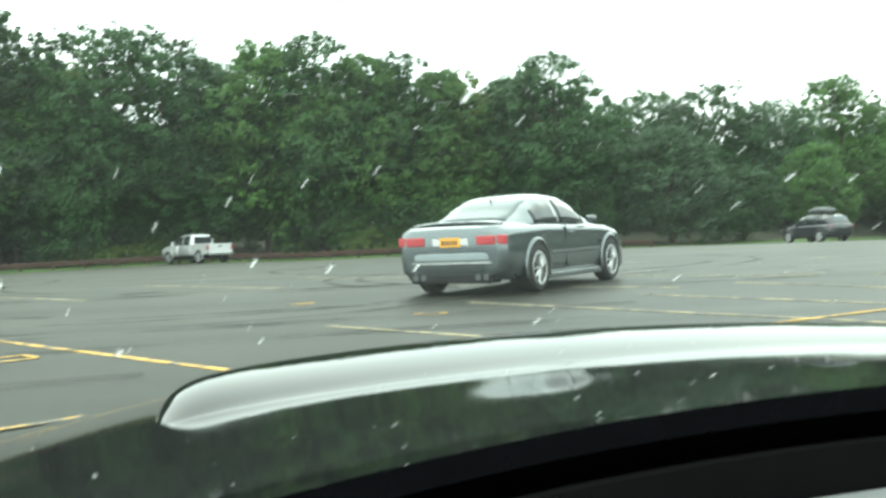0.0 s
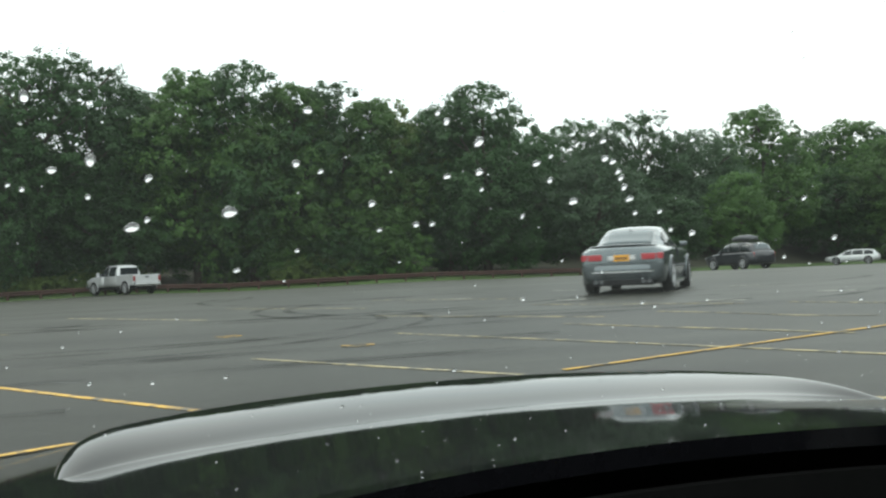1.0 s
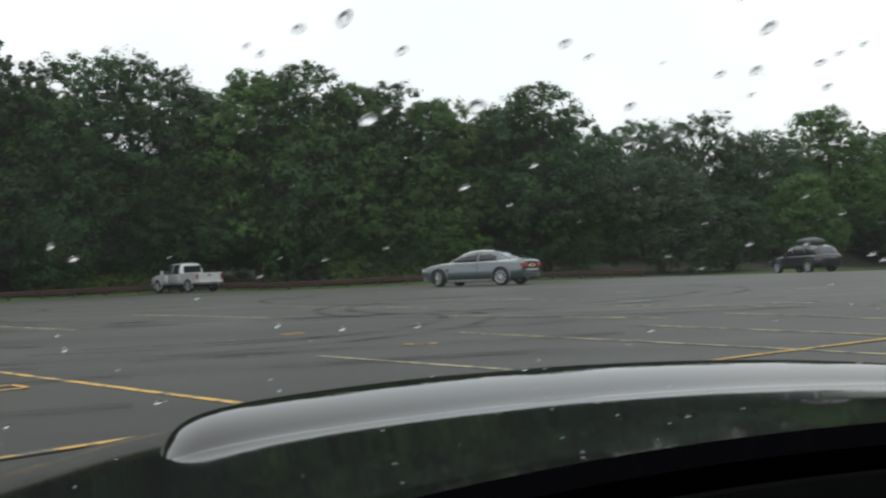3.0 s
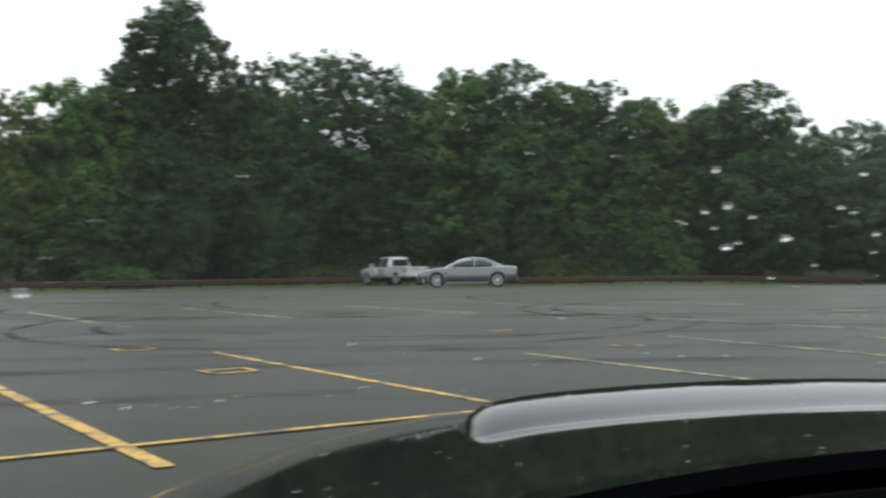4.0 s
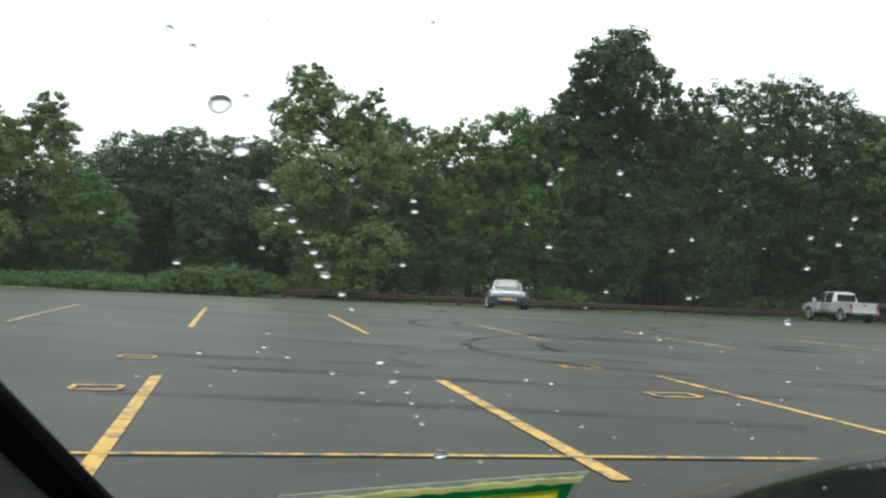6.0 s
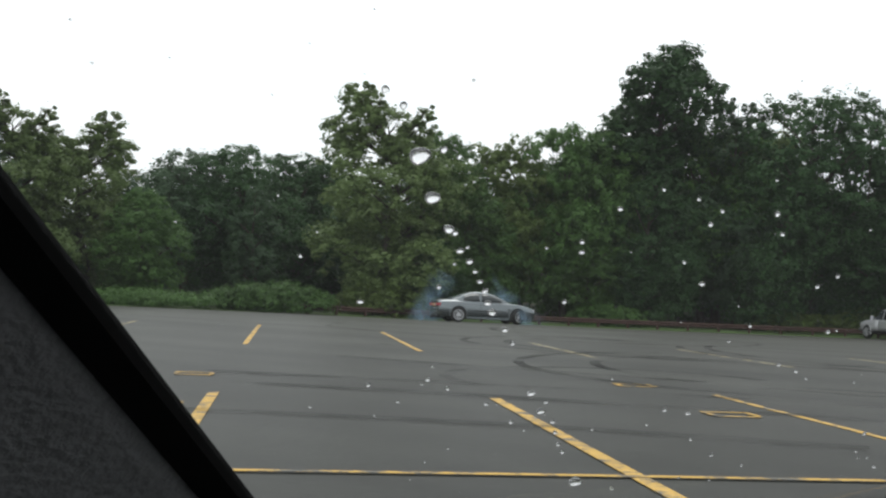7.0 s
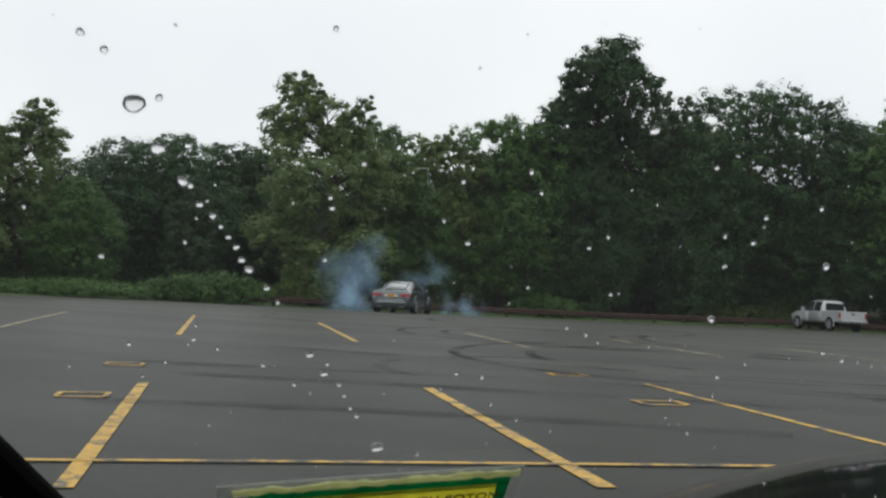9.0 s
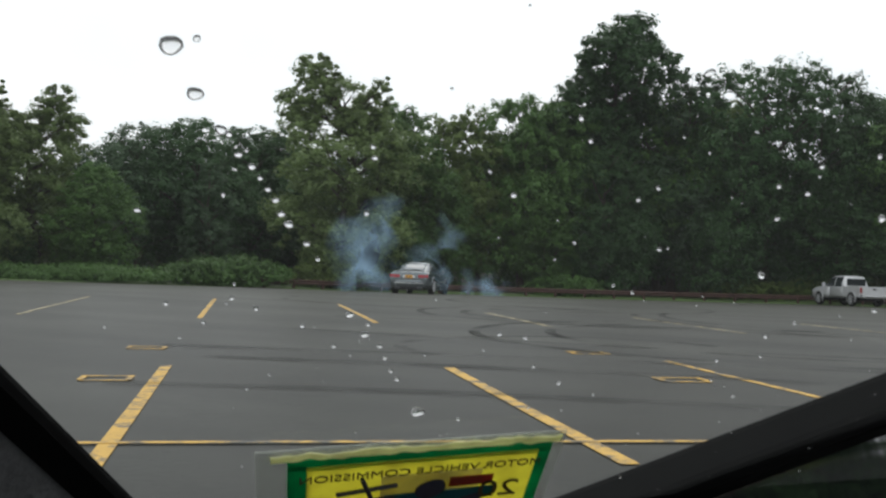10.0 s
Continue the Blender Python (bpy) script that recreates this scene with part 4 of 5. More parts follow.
parked_wagon("parked_suv", "dark parked estate car with a grey roof box", DARK_PAINT, 1.62, on_land(*polar(-17.9, 69.0), 22), True)
parked_wagon("parked_car", "white parked car at the far edge of the lot", WHITE_PAINT, 1.34, on_land(*polar(-23.2, 106.0), 62))


def pickup():
    t = thing("pickup_truck", on_land(*polar(13.22, 74.0), 44), "pale silver extended-cab pickup truck parked by the guardrail", "pickup truck")
    st = [(0.45, 0.96, 0.50, 1.12, 1.16), (1.0, 0.96, 0.48, 1.12, 1.17), (1.6, 0.96, 0.48, 1.12, 1.18), (2.2, 0.95, 0.50, 1.08, 1.15), (2.65, 0.90, 0.52, 0.98, 1.05), (2.8, 0.80, 0.55, 0.9, 0.95)]
    part("front_body", loft([body_ring(*s) for s in st], True), PALE_SILVER, t, smooth=True)
    st = [(-1.0, 0.955, 0.50, 1.12, 1.14), (-0.9, 0.96, 0.48, 1.13, 1.16), (0.5, 0.96, 0.48, 1.13, 1.16)]
    part("cab_body", loft([body_ring(*s) for s in st], True), PALE_SILVER, t, smooth=True)
    cab = Cabin([(1.35, 0.80, 1.12, 1.16, 0.78), (1.0, 0.84, 1.13, 1.45, 0.74), (0.65, 0.85, 1.13, 1.76, 0.68), (0.3, 0.85, 1.13, 1.86, 0.66), (-0.6, 0.85, 1.13, 1.86, 0.66), (-0.86, 0.85, 1.13, 1.80, 0.66), (-0.98, 0.84, 1.13, 1.20, 0.72)])
    part("cab", cab.skin(), PALE_SILVER, t, smooth=True)
    part("windscreen", cab.top_glass(1.25, 0.68), GLASS_DARK, t)
    part("rear_window", box(bmesh.new(), -0.62, 0.62, -1.0, -0.955, 1.26, 1.70, 0.02), GLASS_DARK, t)
    for out in (1, -1):
        part("side_window", cab.side_glass(0.95, 0.12, out), GLASS_DARK, t)
        part("side_window", cab.side_glass(0.02, -0.72, out), GLASS_DARK, t)
        part("bed_side", box(bmesh.new(), 0.92 * out - 0.045, 0.92 * out + 0.045, -2.95, -1.02, 0.58, 1.22, 0.03), PALE_SILVER, t)
        part("tail_light", box(bmesh.new(), 0.88 * out - 0.07, 0.88 * out + 0.07, -3.0, -2.92, 0.82, 1.14, 0.015), material("dull_red_lamp", (0.25, 0.03, 0.03), 0.3), t)
        part("headlight", box(bmesh.new(), 0.68 * out - 0.16, 0.68 * out + 0.16, 2.66, 2.82, 0.78, 0.98, 0.02), CLEAR_LAMP, t)
        part("wing_mirror", box(bmesh.new(), 1.08 * out - 0.1, 1.08 * out + 0.1, 0.92, 1.02, 1.16, 1.42, 0.03), PALE_SILVER, t)
        for y in (-2.0, 1.75):
            arch(t, 0.968 * out, y, 0.46, PALE_SILVER)
            wheel(t, 0.862 * out, y, 0.40, 0.27, ALLOY, 8)
    part("bed_floor", box(bmesh.new(), -0.9, 0.9, -2.93, -1.0, 0.62, 0.72), BLACK_TRIM, t)
    part("bed_front", box(bmesh.new(), -0.9, 0.9, -1.08, -1.02, 0.6, 1.2, 0.01), PALE_SILVER, t)
    gate = part("tailgate", box(bmesh.new(), -0.80, 0.80, -3.0, -2.93, 0.60, 1.20, 0.02), PALE_SILVER, t)
    part("tailgate_handle", box(bmesh.new(), -0.12, 0.12, -3.02, -2.995, 1.02, 1.10, 0.008), BLACK_TRIM, gate)
    part("rear_bumper", box(bmesh.new(), -0.92, 0.92, -3.14, -2.98, 0.50, 0.66, 0.02), CHROME, t)
    part("front_bumper", box(bmesh.new(), -0.9, 0.9, 2.72, 2.92, 0.46, 0.66, 0.03), CHROME, t)
    part("chassis", box(bmesh.new(), -0.5, 0.5, -2.9, 2.6, 0.34, 0.56), BLACK_TRIM, t)
    return t


pickup()


# ---- the car that the camera sits in: bonnet with scoop, windscreen, pillar, dashboard, wiper ----
HOST = thing("host_car", pose(0, 0, 0, 0, 0, 15), "black wet car with a bonnet scoop, seen from its driver's seat", "car")
MID = 0.46


def base_f(r):
    """How far ahead the foot of the windscreen lies."""
    return 0.80 - 0.35 * ((r - MID) / 0.7) ** 2


def bonnet_z(r, f):
    dr = r - MID
    z = 0.900 - 0.05 * (f - 0.8) - 0.056 * (f - 0.8) ** 2 - 0.13 * dr * dr - 0.22 * max(0.0, abs(dr) - 0.30) ** 2 + 0.032 * max(0.0, 1.0 - f) ** 1.2
    k = max(0.0, abs(dr) - 0.85)
    z -= 2.2 * k * k
    crease = max(0.0, 1 - ((abs(dr) - 0.50) / 0.07) ** 2)
    ridge = math.exp(-((f - base_f(r) - 0.055) / 0.010) ** 2) + 0.8 * math.exp(-((f - base_f(r) - 0.11) / 0.012) ** 2)
    return z + 0.0015 * crease * crease + 0.0004 * ridge


def screen(r, z, out=0.0):
    """A point of the windscreen."""
    return (r, base_f(r) - 1.74 * (z - 0.9) + out * 0.5, z + out * 0.87)


SCOOP_HALF = 0.395
SCOOP_MID = MID + 0.07
SCOOP_ROOT = 0.44


def scoop_span(s):
    """Where the scoop begins and ends, front to back, at its cross place s from -1 to 1."""
    return 0.86 + 0.10 * s * s, 1.37 - 0.08 * s * s - 0.12 * s ** 10


def scoop_height(s, w):
    """Height over the bonnet: a short fillet, then one long arc that rises, crests and dips at the front lip."""
    foot = min(0.0612, max(0.0, (w - SCOOP_ROOT) * 0.51))
    arc = max(0.0, (w - SCOOP_ROOT) * 0.51 - 0.0612)
    up = 0.21 * foot * foot / 0.1224 + 0.21 * arc - 0.545 * arc * arc
    return 0.0015 + up * max(0.0, 1 - abs(s) ** 22) ** 0.5


rings = []
for r in np.linspace(MID - 0.92, MID + 0.92, 61):
    f0 = max(0.28, base_f(r) - 0.055)
    rings.append([(r, f0 + (2.15 - f0) * w, bonnet_z(r, f0 + (2.15 - f0) * w)) for w in (0.0, 0.003, 0.008, *np.linspace(0.02, 1, 45))])
part("bonnet", shell(rings, -0.012), BLACK_GLOSS, HOST, "glossy black bonnet, beaded with rain", smooth=True).data.set_sharp_from_angle(angle=0.6)

rings = []
for q in np.linspace(-0.5 * math.pi, 0.5 * math.pi, 73):
    s = math.sin(q)
    r = SCOOP_MID + SCOOP_HALF * s
    f0, f1 = scoop_span(s)
    rings.append([(r, f0 + (f1 - f0) * w, bonnet_z(r, f0 + (f1 - f0) * w) + scoop_height(s, w)) for w in np.linspace(0, 1, 41)])
part("bonnet_scoop", shell(rings, -0.008), BLACK_GLOSS, HOST, "raised black scoop that mirrors the pale sky", smooth=True)
rings = []
for s in np.linspace(-0.9, 0.9, 21):
    f = scoop_span(s)[1] - 0.012
    rings.append([(SCOOP_MID + SCOOP_HALF * s, f, bonnet_z(SCOOP_MID + SCOOP_HALF * s, f) + z) for z in (0.0, 0.008)])
part("scoop_opening", shell(rings, 0.004), BLACK_TRIM, HOST)

# black washer panel, black band at the foot of the glass, dashboard with a slot across it
def strip(lo, hi, profile):
    return [[(r, base_f(r) + f, z - 0.05 * (r - MID) ** 2) for f, z in profile] for r in np.linspace(MID + lo, MID + hi, 45)]


part("cowl", shell(strip(-0.85, 0.85, [(0.10, 0.80), (-0.050, 0.850), (-0.0565, 0.896), (-0.064, 0.896), (-0.068, 0.864), (-0.10, 0.860)]), 0.003), BLACK_BAND, HOST, "black plastic panel at the foot of the glass")
# black baffle added to block the bright leak between cowl and bonnet
rings = [[(r, base_f(r) + 0.045, bonnet_z(r, base_f(r) + 0.045) - 0.004 - h) for h in (0.0, 0.06, 0.20)] for r in np.linspace(MID - 0.86, MID + 0.86, 45)]
part("gap_baffle", shell(rings, 0.004), BLACK_BAND, HOST)
part("dashboard_edge", shell(strip(-0.86, 0.86, [(-0.070, 0.864), (-0.074, 0.875), (-0.086, 0.879), (-0.128, 0.880), (-0.134, 0.872)]), 0.010), DASH, HOST, "grey vinyl edge of the dashboard", smooth=True)
part("slot", shell(strip(-0.86, 0.86, [(-0.09, 0.858), (-0.20, 0.858)]), 0.006), BLACK_BAND, HOST)
part("dashboard", shell(strip(-0.88, 0.88, [(-0.142, 0.862), (-0.146, 0.879), (-0.20, 0.880), (-0.32, 0.864), (-0.48, 0.80), (-0.52, 0.62), (-0.53, 0.30)]), 0.010), DASH, HOST, "grey vinyl dashboard top", smooth=True)

# glass
rings = [[screen(r, z) for z in np.linspace(0.903, 1.36, 13)] for r in np.linspace(MID - 0.84, MID + 0.84, 37)]
bm = loft(rings, False, False)
glass = part("windscreen", bm, WINDSCREEN, HOST, "clear windscreen dotted with rain", smooth=True)
glass.visible_shadow = False


def pillar(side):
    """A windscreen pillar: padded trim inside the glass, with a black rubber edge along it."""
    trim = ((0.006, 0.004), (0.014, 0.012), (0.03, 0.03), (0.055, 0.07), (0.075, 0.13), (0.085, 0.20), (0.11, 0.20), (0.09, 0.0), (0.03, -0.012), (0.008, -0.006))
    seal = ((-0.001, 0.006), (-0.001, -0.003), (0.007, -0.004), (0.009, 0.004), (0.007, 0.009))
    rings, edge = [], []
    for z0 in np.linspace(0.80, 1.36, 15):
        x = -0.3574 + 0.20 * (z0 - 0.937)
        for out, profile in ((rings, trim), (edge, seal)):
            row = [(x - q, base_f(x - q) - 1.74 * (z0 - 0.9) - deep, z0) for q, deep in profile]
            out.append(row if side < 0 else [(2 * MID - p[0], p[1], p[2]) for p in row])
    p = part("pillar", loft(rings, True), PILLAR, HOST, "dark padded windscreen pillar", smooth=True)
    part("rubber_edge", loft(edge, True), BLACK_BAND, p)


pillar(-1)
pillar(1)
part("roof", box(bmesh.new(), MID - 0.66, MID + 0.66, -1.9, -0.10, 1.40, 1.46, 0.02), HEADLINER, HOST, "grey cloth roof lining")
part("roof_skin", box(bmesh.new(), MID - 0.68, MID + 0.68, -1.95, -0.06, 1.462, 1.475, 0.005), BLACK_TRIM, HOST)
part("bulkhead", box(bmesh.new(), MID - 0.75, MID + 0.75, -2.0, -1.9, 0.3, 1.42, 0.02), BLACK_TRIM, HOST)
for o in (-1, 1):
    part("door_panel", box(bmesh.new(), MID + o * 0.92 - 0.05, MID + o * 0.92 + 0.05, -1.9, 0.2, 0.25, 0.86, 0.02), BLACK_TRIM, HOST)
part("floor_pan", box(bmesh.new(), MID - 0.9, MID + 0.9, -1.9, 2.0, 0.16, 0.24), BLACK_TRIM, HOST)
part("nose", box(bmesh.new(), MID - 0.85, MID + 0.85, 2.02, 2.22, 0.25, 0.58, 0.05), BLACK_TRIM, HOST)
for o in (-1, 1):
    part("wing", box(bmesh.new(), MID + o * 0.88 - 0.03, MID + o * 0.88 + 0.03, 0.3, 2.05, 0.3, 0.60, 0.02), BLACK_TRIM, HOST)
    for y in (1.45, -1.15):
        wheel(HOST, MID + o * 0.80, y, 0.32, 0.22)


# sticker on the inside of the glass, its print seen from behind
def on_glass(r, z, out):
    return screen(-0.2000 + (r + 0.212) * 0.82 - 0.55 * (0.9535 - z), z + 0.0065, out)


def sticker():
    st = part("sticker", shell([[on_glass(r, z, -0.004) for z in np.linspace(0.850, 0.9535, 9)] for r in np.linspace(-0.342, -0.212, 17)], 0.0008), STICKER_CLEAR, HOST, "inspection sticker on the glass, green border and yellow field, print seen from behind")
    border = part("green_border", shell([[on_glass(r, z, -0.0055) for z in (0.9445, 0.9495)] for r in np.linspace(-0.330, -0.2175, 17)], 0.0006), STICKER_GREEN, st)
    for r0, r1 in ((-0.330, -0.3225), (-0.2235, -0.2175)):
        part("border_side", shell([[on_glass(r, z, -0.0055) for z in np.linspace(0.852, 0.9460, 9)] for r in (r0, r1)], 0.0006), STICKER_GREEN, border)
    part("yellow_field", shell([[on_glass(r, z, -0.0068) for z in np.linspace(0.852, 0.9462, 9)] for r in np.linspace(-0.3225, -0.2235, 17)], 0.0006), STICKER_YELLOW, st)
    part("torn_edge", shell([[on_glass(r, 0.9497 + 0.0030 * h + 0.0016 * noise.noise((r * 160, 0.5 * h, 0)), -0.0060) for h in (0, 1)] for r in np.linspace(-0.336, -0.214, 91)], 0.0006), STICKER_BRIGHT, st, "bright torn upper edge")
    part("pale_panel", shell([[on_glass(r, z, -0.0078) for z in (0.895, 0.920, 0.9385)] for r in np.linspace(-0.292, -0.248, 9)], 0.0005), STICKER_PALE, st)
    part("red_shape", shell([[on_glass(r, z, -0.0086) for z in (0.930, 0.9355)] for r in np.linspace(-0.262, -0.242, 7)], 0.0005), STICKER_RED, st)
    part("teal_shape", shell([[on_glass(r, z, -0.0086) for z in (0.921, 0.928)] for r in np.linspace(-0.290, -0.240, 9)], 0.0005), STICKER_TEAL, st)
    for r, z, q in ((-0.270, 0.930, 0.0075), (-0.250, 0.922, 0.0055), (-0.284, 0.921, 0.0055)):
        p = on_glass(r, z, -0.0092)
        bm = bmesh.new()
        bmesh.ops.create_cone(bm, cap_ends=True, segments=20, radius1=q, radius2=q, depth=0.0006, matrix=Matrix.Translation(p) @ pose(0, 0, 0, -45, 0, 42))
        part("round_shape", bm, INK, st)
    for r0, z0, r1, z1 in ((-0.300, 0.940, -0.287, 0.905), (-0.310, 0.932, -0.285, 0.9345), (-0.308, 0.925, -0.286, 0.9275)):
        bm = bmesh.new()
        rod(bm, on_glass(r0, z0, -0.0094), on_glass(r1, z1, -0.0094), 0.0011, 0.0011, 6)
        part("dark_stroke", bm, INK, st)

    def print_text(words, r, z, size, mat):
        curve = bpy.data.curves.new("print", "FONT")
        curve.body, curve.size, curve.align_x, curve.extrude = words, size, "CENTER", 0.0002
        ob = new("print_source", curve)
        bpy.context.view_layer.update()
        me = bpy.data.meshes.new_from_object(ob.evaluated_get(bpy.context.evaluated_depsgraph_get()))
        bpy.data.objects.remove(ob)
        for v in me.vertices:
            v.co = Vector(on_glass(r - v.co.x, z + v.co.y * 0.72, -0.0096 - v.co.z))
        me.materials.append(mat)
        p = new("printed_line", me)
        p.parent = st
        return p

    print_text("MOTOR VEHICLE COMMISSION", -0.2730, 0.9405, 0.0074, STICKER_INK)
    print_text("20", -0.2380, 0.922, 0.020, STICKER_INK)


STICKER_CLEAR = see_through("clear_sticker_film", (0.55, 0.58, 0.52), 0.35)
STICKER_GREEN = backlit(material("sticker_green", (0.02, 0.36, 0.17), 0.5, spread=0.3, scale=40), 0.8)
STICKER_YELLOW = backlit(material("sticker_yellow", (0.86, 0.80, 0.20), 0.6, spread=0.2, scale=50), 0.85)
STICKER_BRIGHT = backlit(material("sticker_bright_edge", (0.9, 0.92, 0.5), 0.6, spread=0.3, scale=120))
STICKER_PALE = backlit(material("sticker_pale", (0.72, 0.68, 0.58), 0.6, spread=0.15, scale=60), 0.85)
STICKER_RED = backlit(material("sticker_red", (0.35, 0.05, 0.04), 0.6))
STICKER_TEAL = backlit(material("sticker_teal", (0.02, 0.16, 0.20), 0.6))
STICKER_INK = backlit(material("sticker_ink", (0.13, 0.10, 0.05), 0.6))
sticker()


# wiper on a pivot at the foot of the screen; it lies still, then swings up at the very end
BLADE_UP = (Vector(screen(-0.055, 0.977)) - Vector(screen(-0.2145, 0.908))).normalized()
WIPER_FOOT = Vector(screen(-0.2145, 0.908, 0.014)) - BLADE_UP * 0.15
BLADE_DOWN = (Vector(screen(0.10, 0.868)) - Vector(screen(-0.33, 0.868))).normalized()


def wiper():
    w = new("wiper")
    w.parent = HOST
    tagged(w, "black wiper arm and blade")
    part("wiper_arm", box(bmesh.new(), -0.02, 0.40, -0.092, -0.072, -0.004, 0.010, 0.004), BLACK_BAND, w)
    part("wiper_blade", box(bmesh.new(), 0.02, 0.56, -0.074, -0.052, -0.012, 0.010, 0.004), BLACK_BAND, w)
    part("pivot_cap", rod(bmesh.new(), (0, 0, -0.02), (0, 0, 0.02), 0.016, 0.012, 14), BLACK_TRIM, w)
    return w


WIPER = wiper()


def wiper_pose(along):
    """The blade lies on the glass, pointing along a direction in it."""
    up = Vector((0, -1.74, 1.0))
    up = (up - along * up.dot(along)).normalized()
    m = Matrix((along, up, along.cross(up))).transposed().to_4x4()
    m.translation = WIPER_FOOT
    return m


# ---- raindrops on the glass and on the bonnet ----
DROPS_A = [(-0.250, 1.078, 1.2), (-0.250, 1.070, 0.9), (-0.249, 1.069, 0.6), (-0.250, 1.064, 0.6), (-0.249, 1.061, 0.6), (-0.249, 1.058, 0.5), (-0.249, 1.055, 0.5), (-0.249, 1.052, 0.6), (-0.250, 1.048, 0.7), (-0.250, 1.045, 0.8), (-0.249, 1.039, 0.6), (-0.249, 1.034, 0.5), (-0.260, 1.053, 0.5), (-0.281, 1.048, 0.5), (-0.287, 1.061, 0.4), (-0.248, 1.088, 1.7), (-0.246, 1.099, 0.6), (-0.248, 1.102, 0.6), (-0.242, 1.090, 0.6), (-0.196, 1.109, 0.5), (-0.218, 1.068, 0.5), (-0.219, 1.065, 0.5), (-0.205, 1.078, 0.5), (-0.229, 1.049, 0.5), (-0.192, 1.084, 0.4), (-0.183, 1.082, 0.4), (-0.177, 1.079, 0.5), (-0.181, 1.075, 0.5), (-0.161, 1.079, 0.6), (-0.160, 1.073, 0.5), (-0.187, 1.056, 0.6)]
DROPS_B = [(-0.191, 1.063, 0.4), (-0.174, 1.041, 0.5), (-0.150, 1.056, 0.5), (-0.143, 1.060, 0.5), (-0.122, 1.093, 0.9), (-0.104, 1.084, 0.5), (-0.088, 1.069, 0.6), (-0.103, 1.062, 0.6), (-0.093, 1.060, 0.6), (-0.104, 1.051, 0.6), (-0.065, 1.052, 1.0), (-0.068, 1.073, 0.6), (-0.111, 1.029, 1.0), (-0.251, 1.014, 0.9), (-0.251, 1.006, 0.9), (-0.248, 1.010, 0.5), (-0.249, 1.001, 0.6), (-0.250, 0.996, 0.6), (-0.251, 0.990, 0.6), (-0.251, 0.986, 0.7), (-0.252, 0.969, 1.6), (-0.210, 1.005, 0.6), (-0.266, 1.010, 0.5), (-0.274, 1.017, 0.5), (-0.294, 1.019, 0.5), (-0.055, 1.009, 0.7), (-0.111, 1.001, 0.7), (-0.064, 1.013, 0.7)]
DROPS_C = [(0.154, 1.086, 0.8), (0.167, 1.074, 0.9), (0.158, 1.072, 0.6), (0.151, 1.068, 0.5), (0.148, 1.069, 0.4), (0.181, 1.070, 0.6), (0.166, 1.066, 0.5), (0.177, 1.058, 1.1), (0.181, 1.060, 0.6), (0.204, 1.061, 1.3), (0.221, 1.073, 0.7), (0.221, 1.085, 0.7), (0.229, 1.071, 0.5), (0.249, 1.062, 0.7), (0.255, 1.054, 0.5), (0.268, 1.055, 0.8), (0.274, 1.055, 0.6), (0.228, 1.049, 0.5), (0.209, 1.044, 0.6), (0.264, 1.083, 0.8), (0.278, 1.078, 1.0), (0.272, 1.069, 0.7), (0.283, 1.070, 0.8), (0.260, 1.085, 0.5)]
DROPS_D = [(0.287, 1.065, 0.5), (0.303, 1.072, 0.7), (0.312, 1.067, 0.7), (0.327, 1.060, 1.0), (0.307, 1.074, 0.5), (0.318, 1.080, 0.7), (0.324, 1.078, 0.7), (0.329, 1.073, 0.8), (0.333, 1.072, 0.7), (0.338, 1.069, 0.7), (0.341, 1.067, 0.7), (0.345, 1.064, 0.8), (0.351, 1.060, 0.8), (0.358, 1.055, 0.6), (0.360, 1.078, 0.6), (0.393, 1.046, 0.9), (0.381, 1.048, 0.7), (0.369, 1.055, 0.6), (0.434, 1.057, 0.7), (0.470, 1.040, 0.8), (0.309, 1.056, 0.6), (0.313, 1.076, 0.5)]

WATER = bpy.data.materials.new("rain_water")
WATER.use_nodes = True
WATER.node_tree.nodes["Principled BSDF"].inputs["Transmission Weight"].default_value = 1.0
WATER.node_tree.nodes["Principled BSDF"].inputs["IOR"].default_value = 1.33
WATER.node_tree.nodes["Principled BSDF"].inputs["Roughness"].default_value = 0.22


def drop_mesh(spots, surface, normal_at, flat):
    """Flattened domes of water set on a surface."""
    vs, fs = [], []
    rnd = random.Random(9)
    for a, b, r in spots:
        c, n = Vector(surface(a, b)), normal_at(a, b)
        t = Vector((1, 0, 0)) - n * n.x
        t.normalize()
        q = n.cross(t)
        base = len(vs)
        sx, sy = rnd.uniform(0.8, 1.1), rnd.uniform(1.0, 1.35)
        rows = 4
        for i in range(rows):
            e = i / (rows - 1) * 0.5 * math.pi * 0.92
            for k in range(12):
                g = 2 * math.pi * k / 12
                wob = 1 + 0.10 * math.sin(2 * g + a * 400) + 0.07 * math.sin(3 * g + b * 700)
                vs.append(c + (t * math.cos(g) * sx + q * math.sin(g) * sy) * r * math.cos(e) * wob + n * r * flat * math.sin(e))
        top = len(vs)
        vs.append(c + n * r * flat)
        for i in range(rows - 1):
            for k in range(12):
                j = (k + 1) % 12
                fs.append((base + i * 12 + k, base + i * 12 + j, base + (i + 1) * 12 + j, base + (i + 1) * 12 + k))
        for k in range(12):
            fs.append((base + (rows - 1) * 12 + k, base + (rows - 1) * 12 + (k + 1) % 12, top))
        fs.append(tuple(base + 11 - k for k in range(12)))
    me = bpy.data.meshes.new("raindrops")
    me.from_pydata([v[:] for v in vs], [], fs)
    me.polygons.foreach_set("use_smooth", [len(p.vertices) < 12 for p in me.polygons])
    me.materials.append(WATER)
    return me


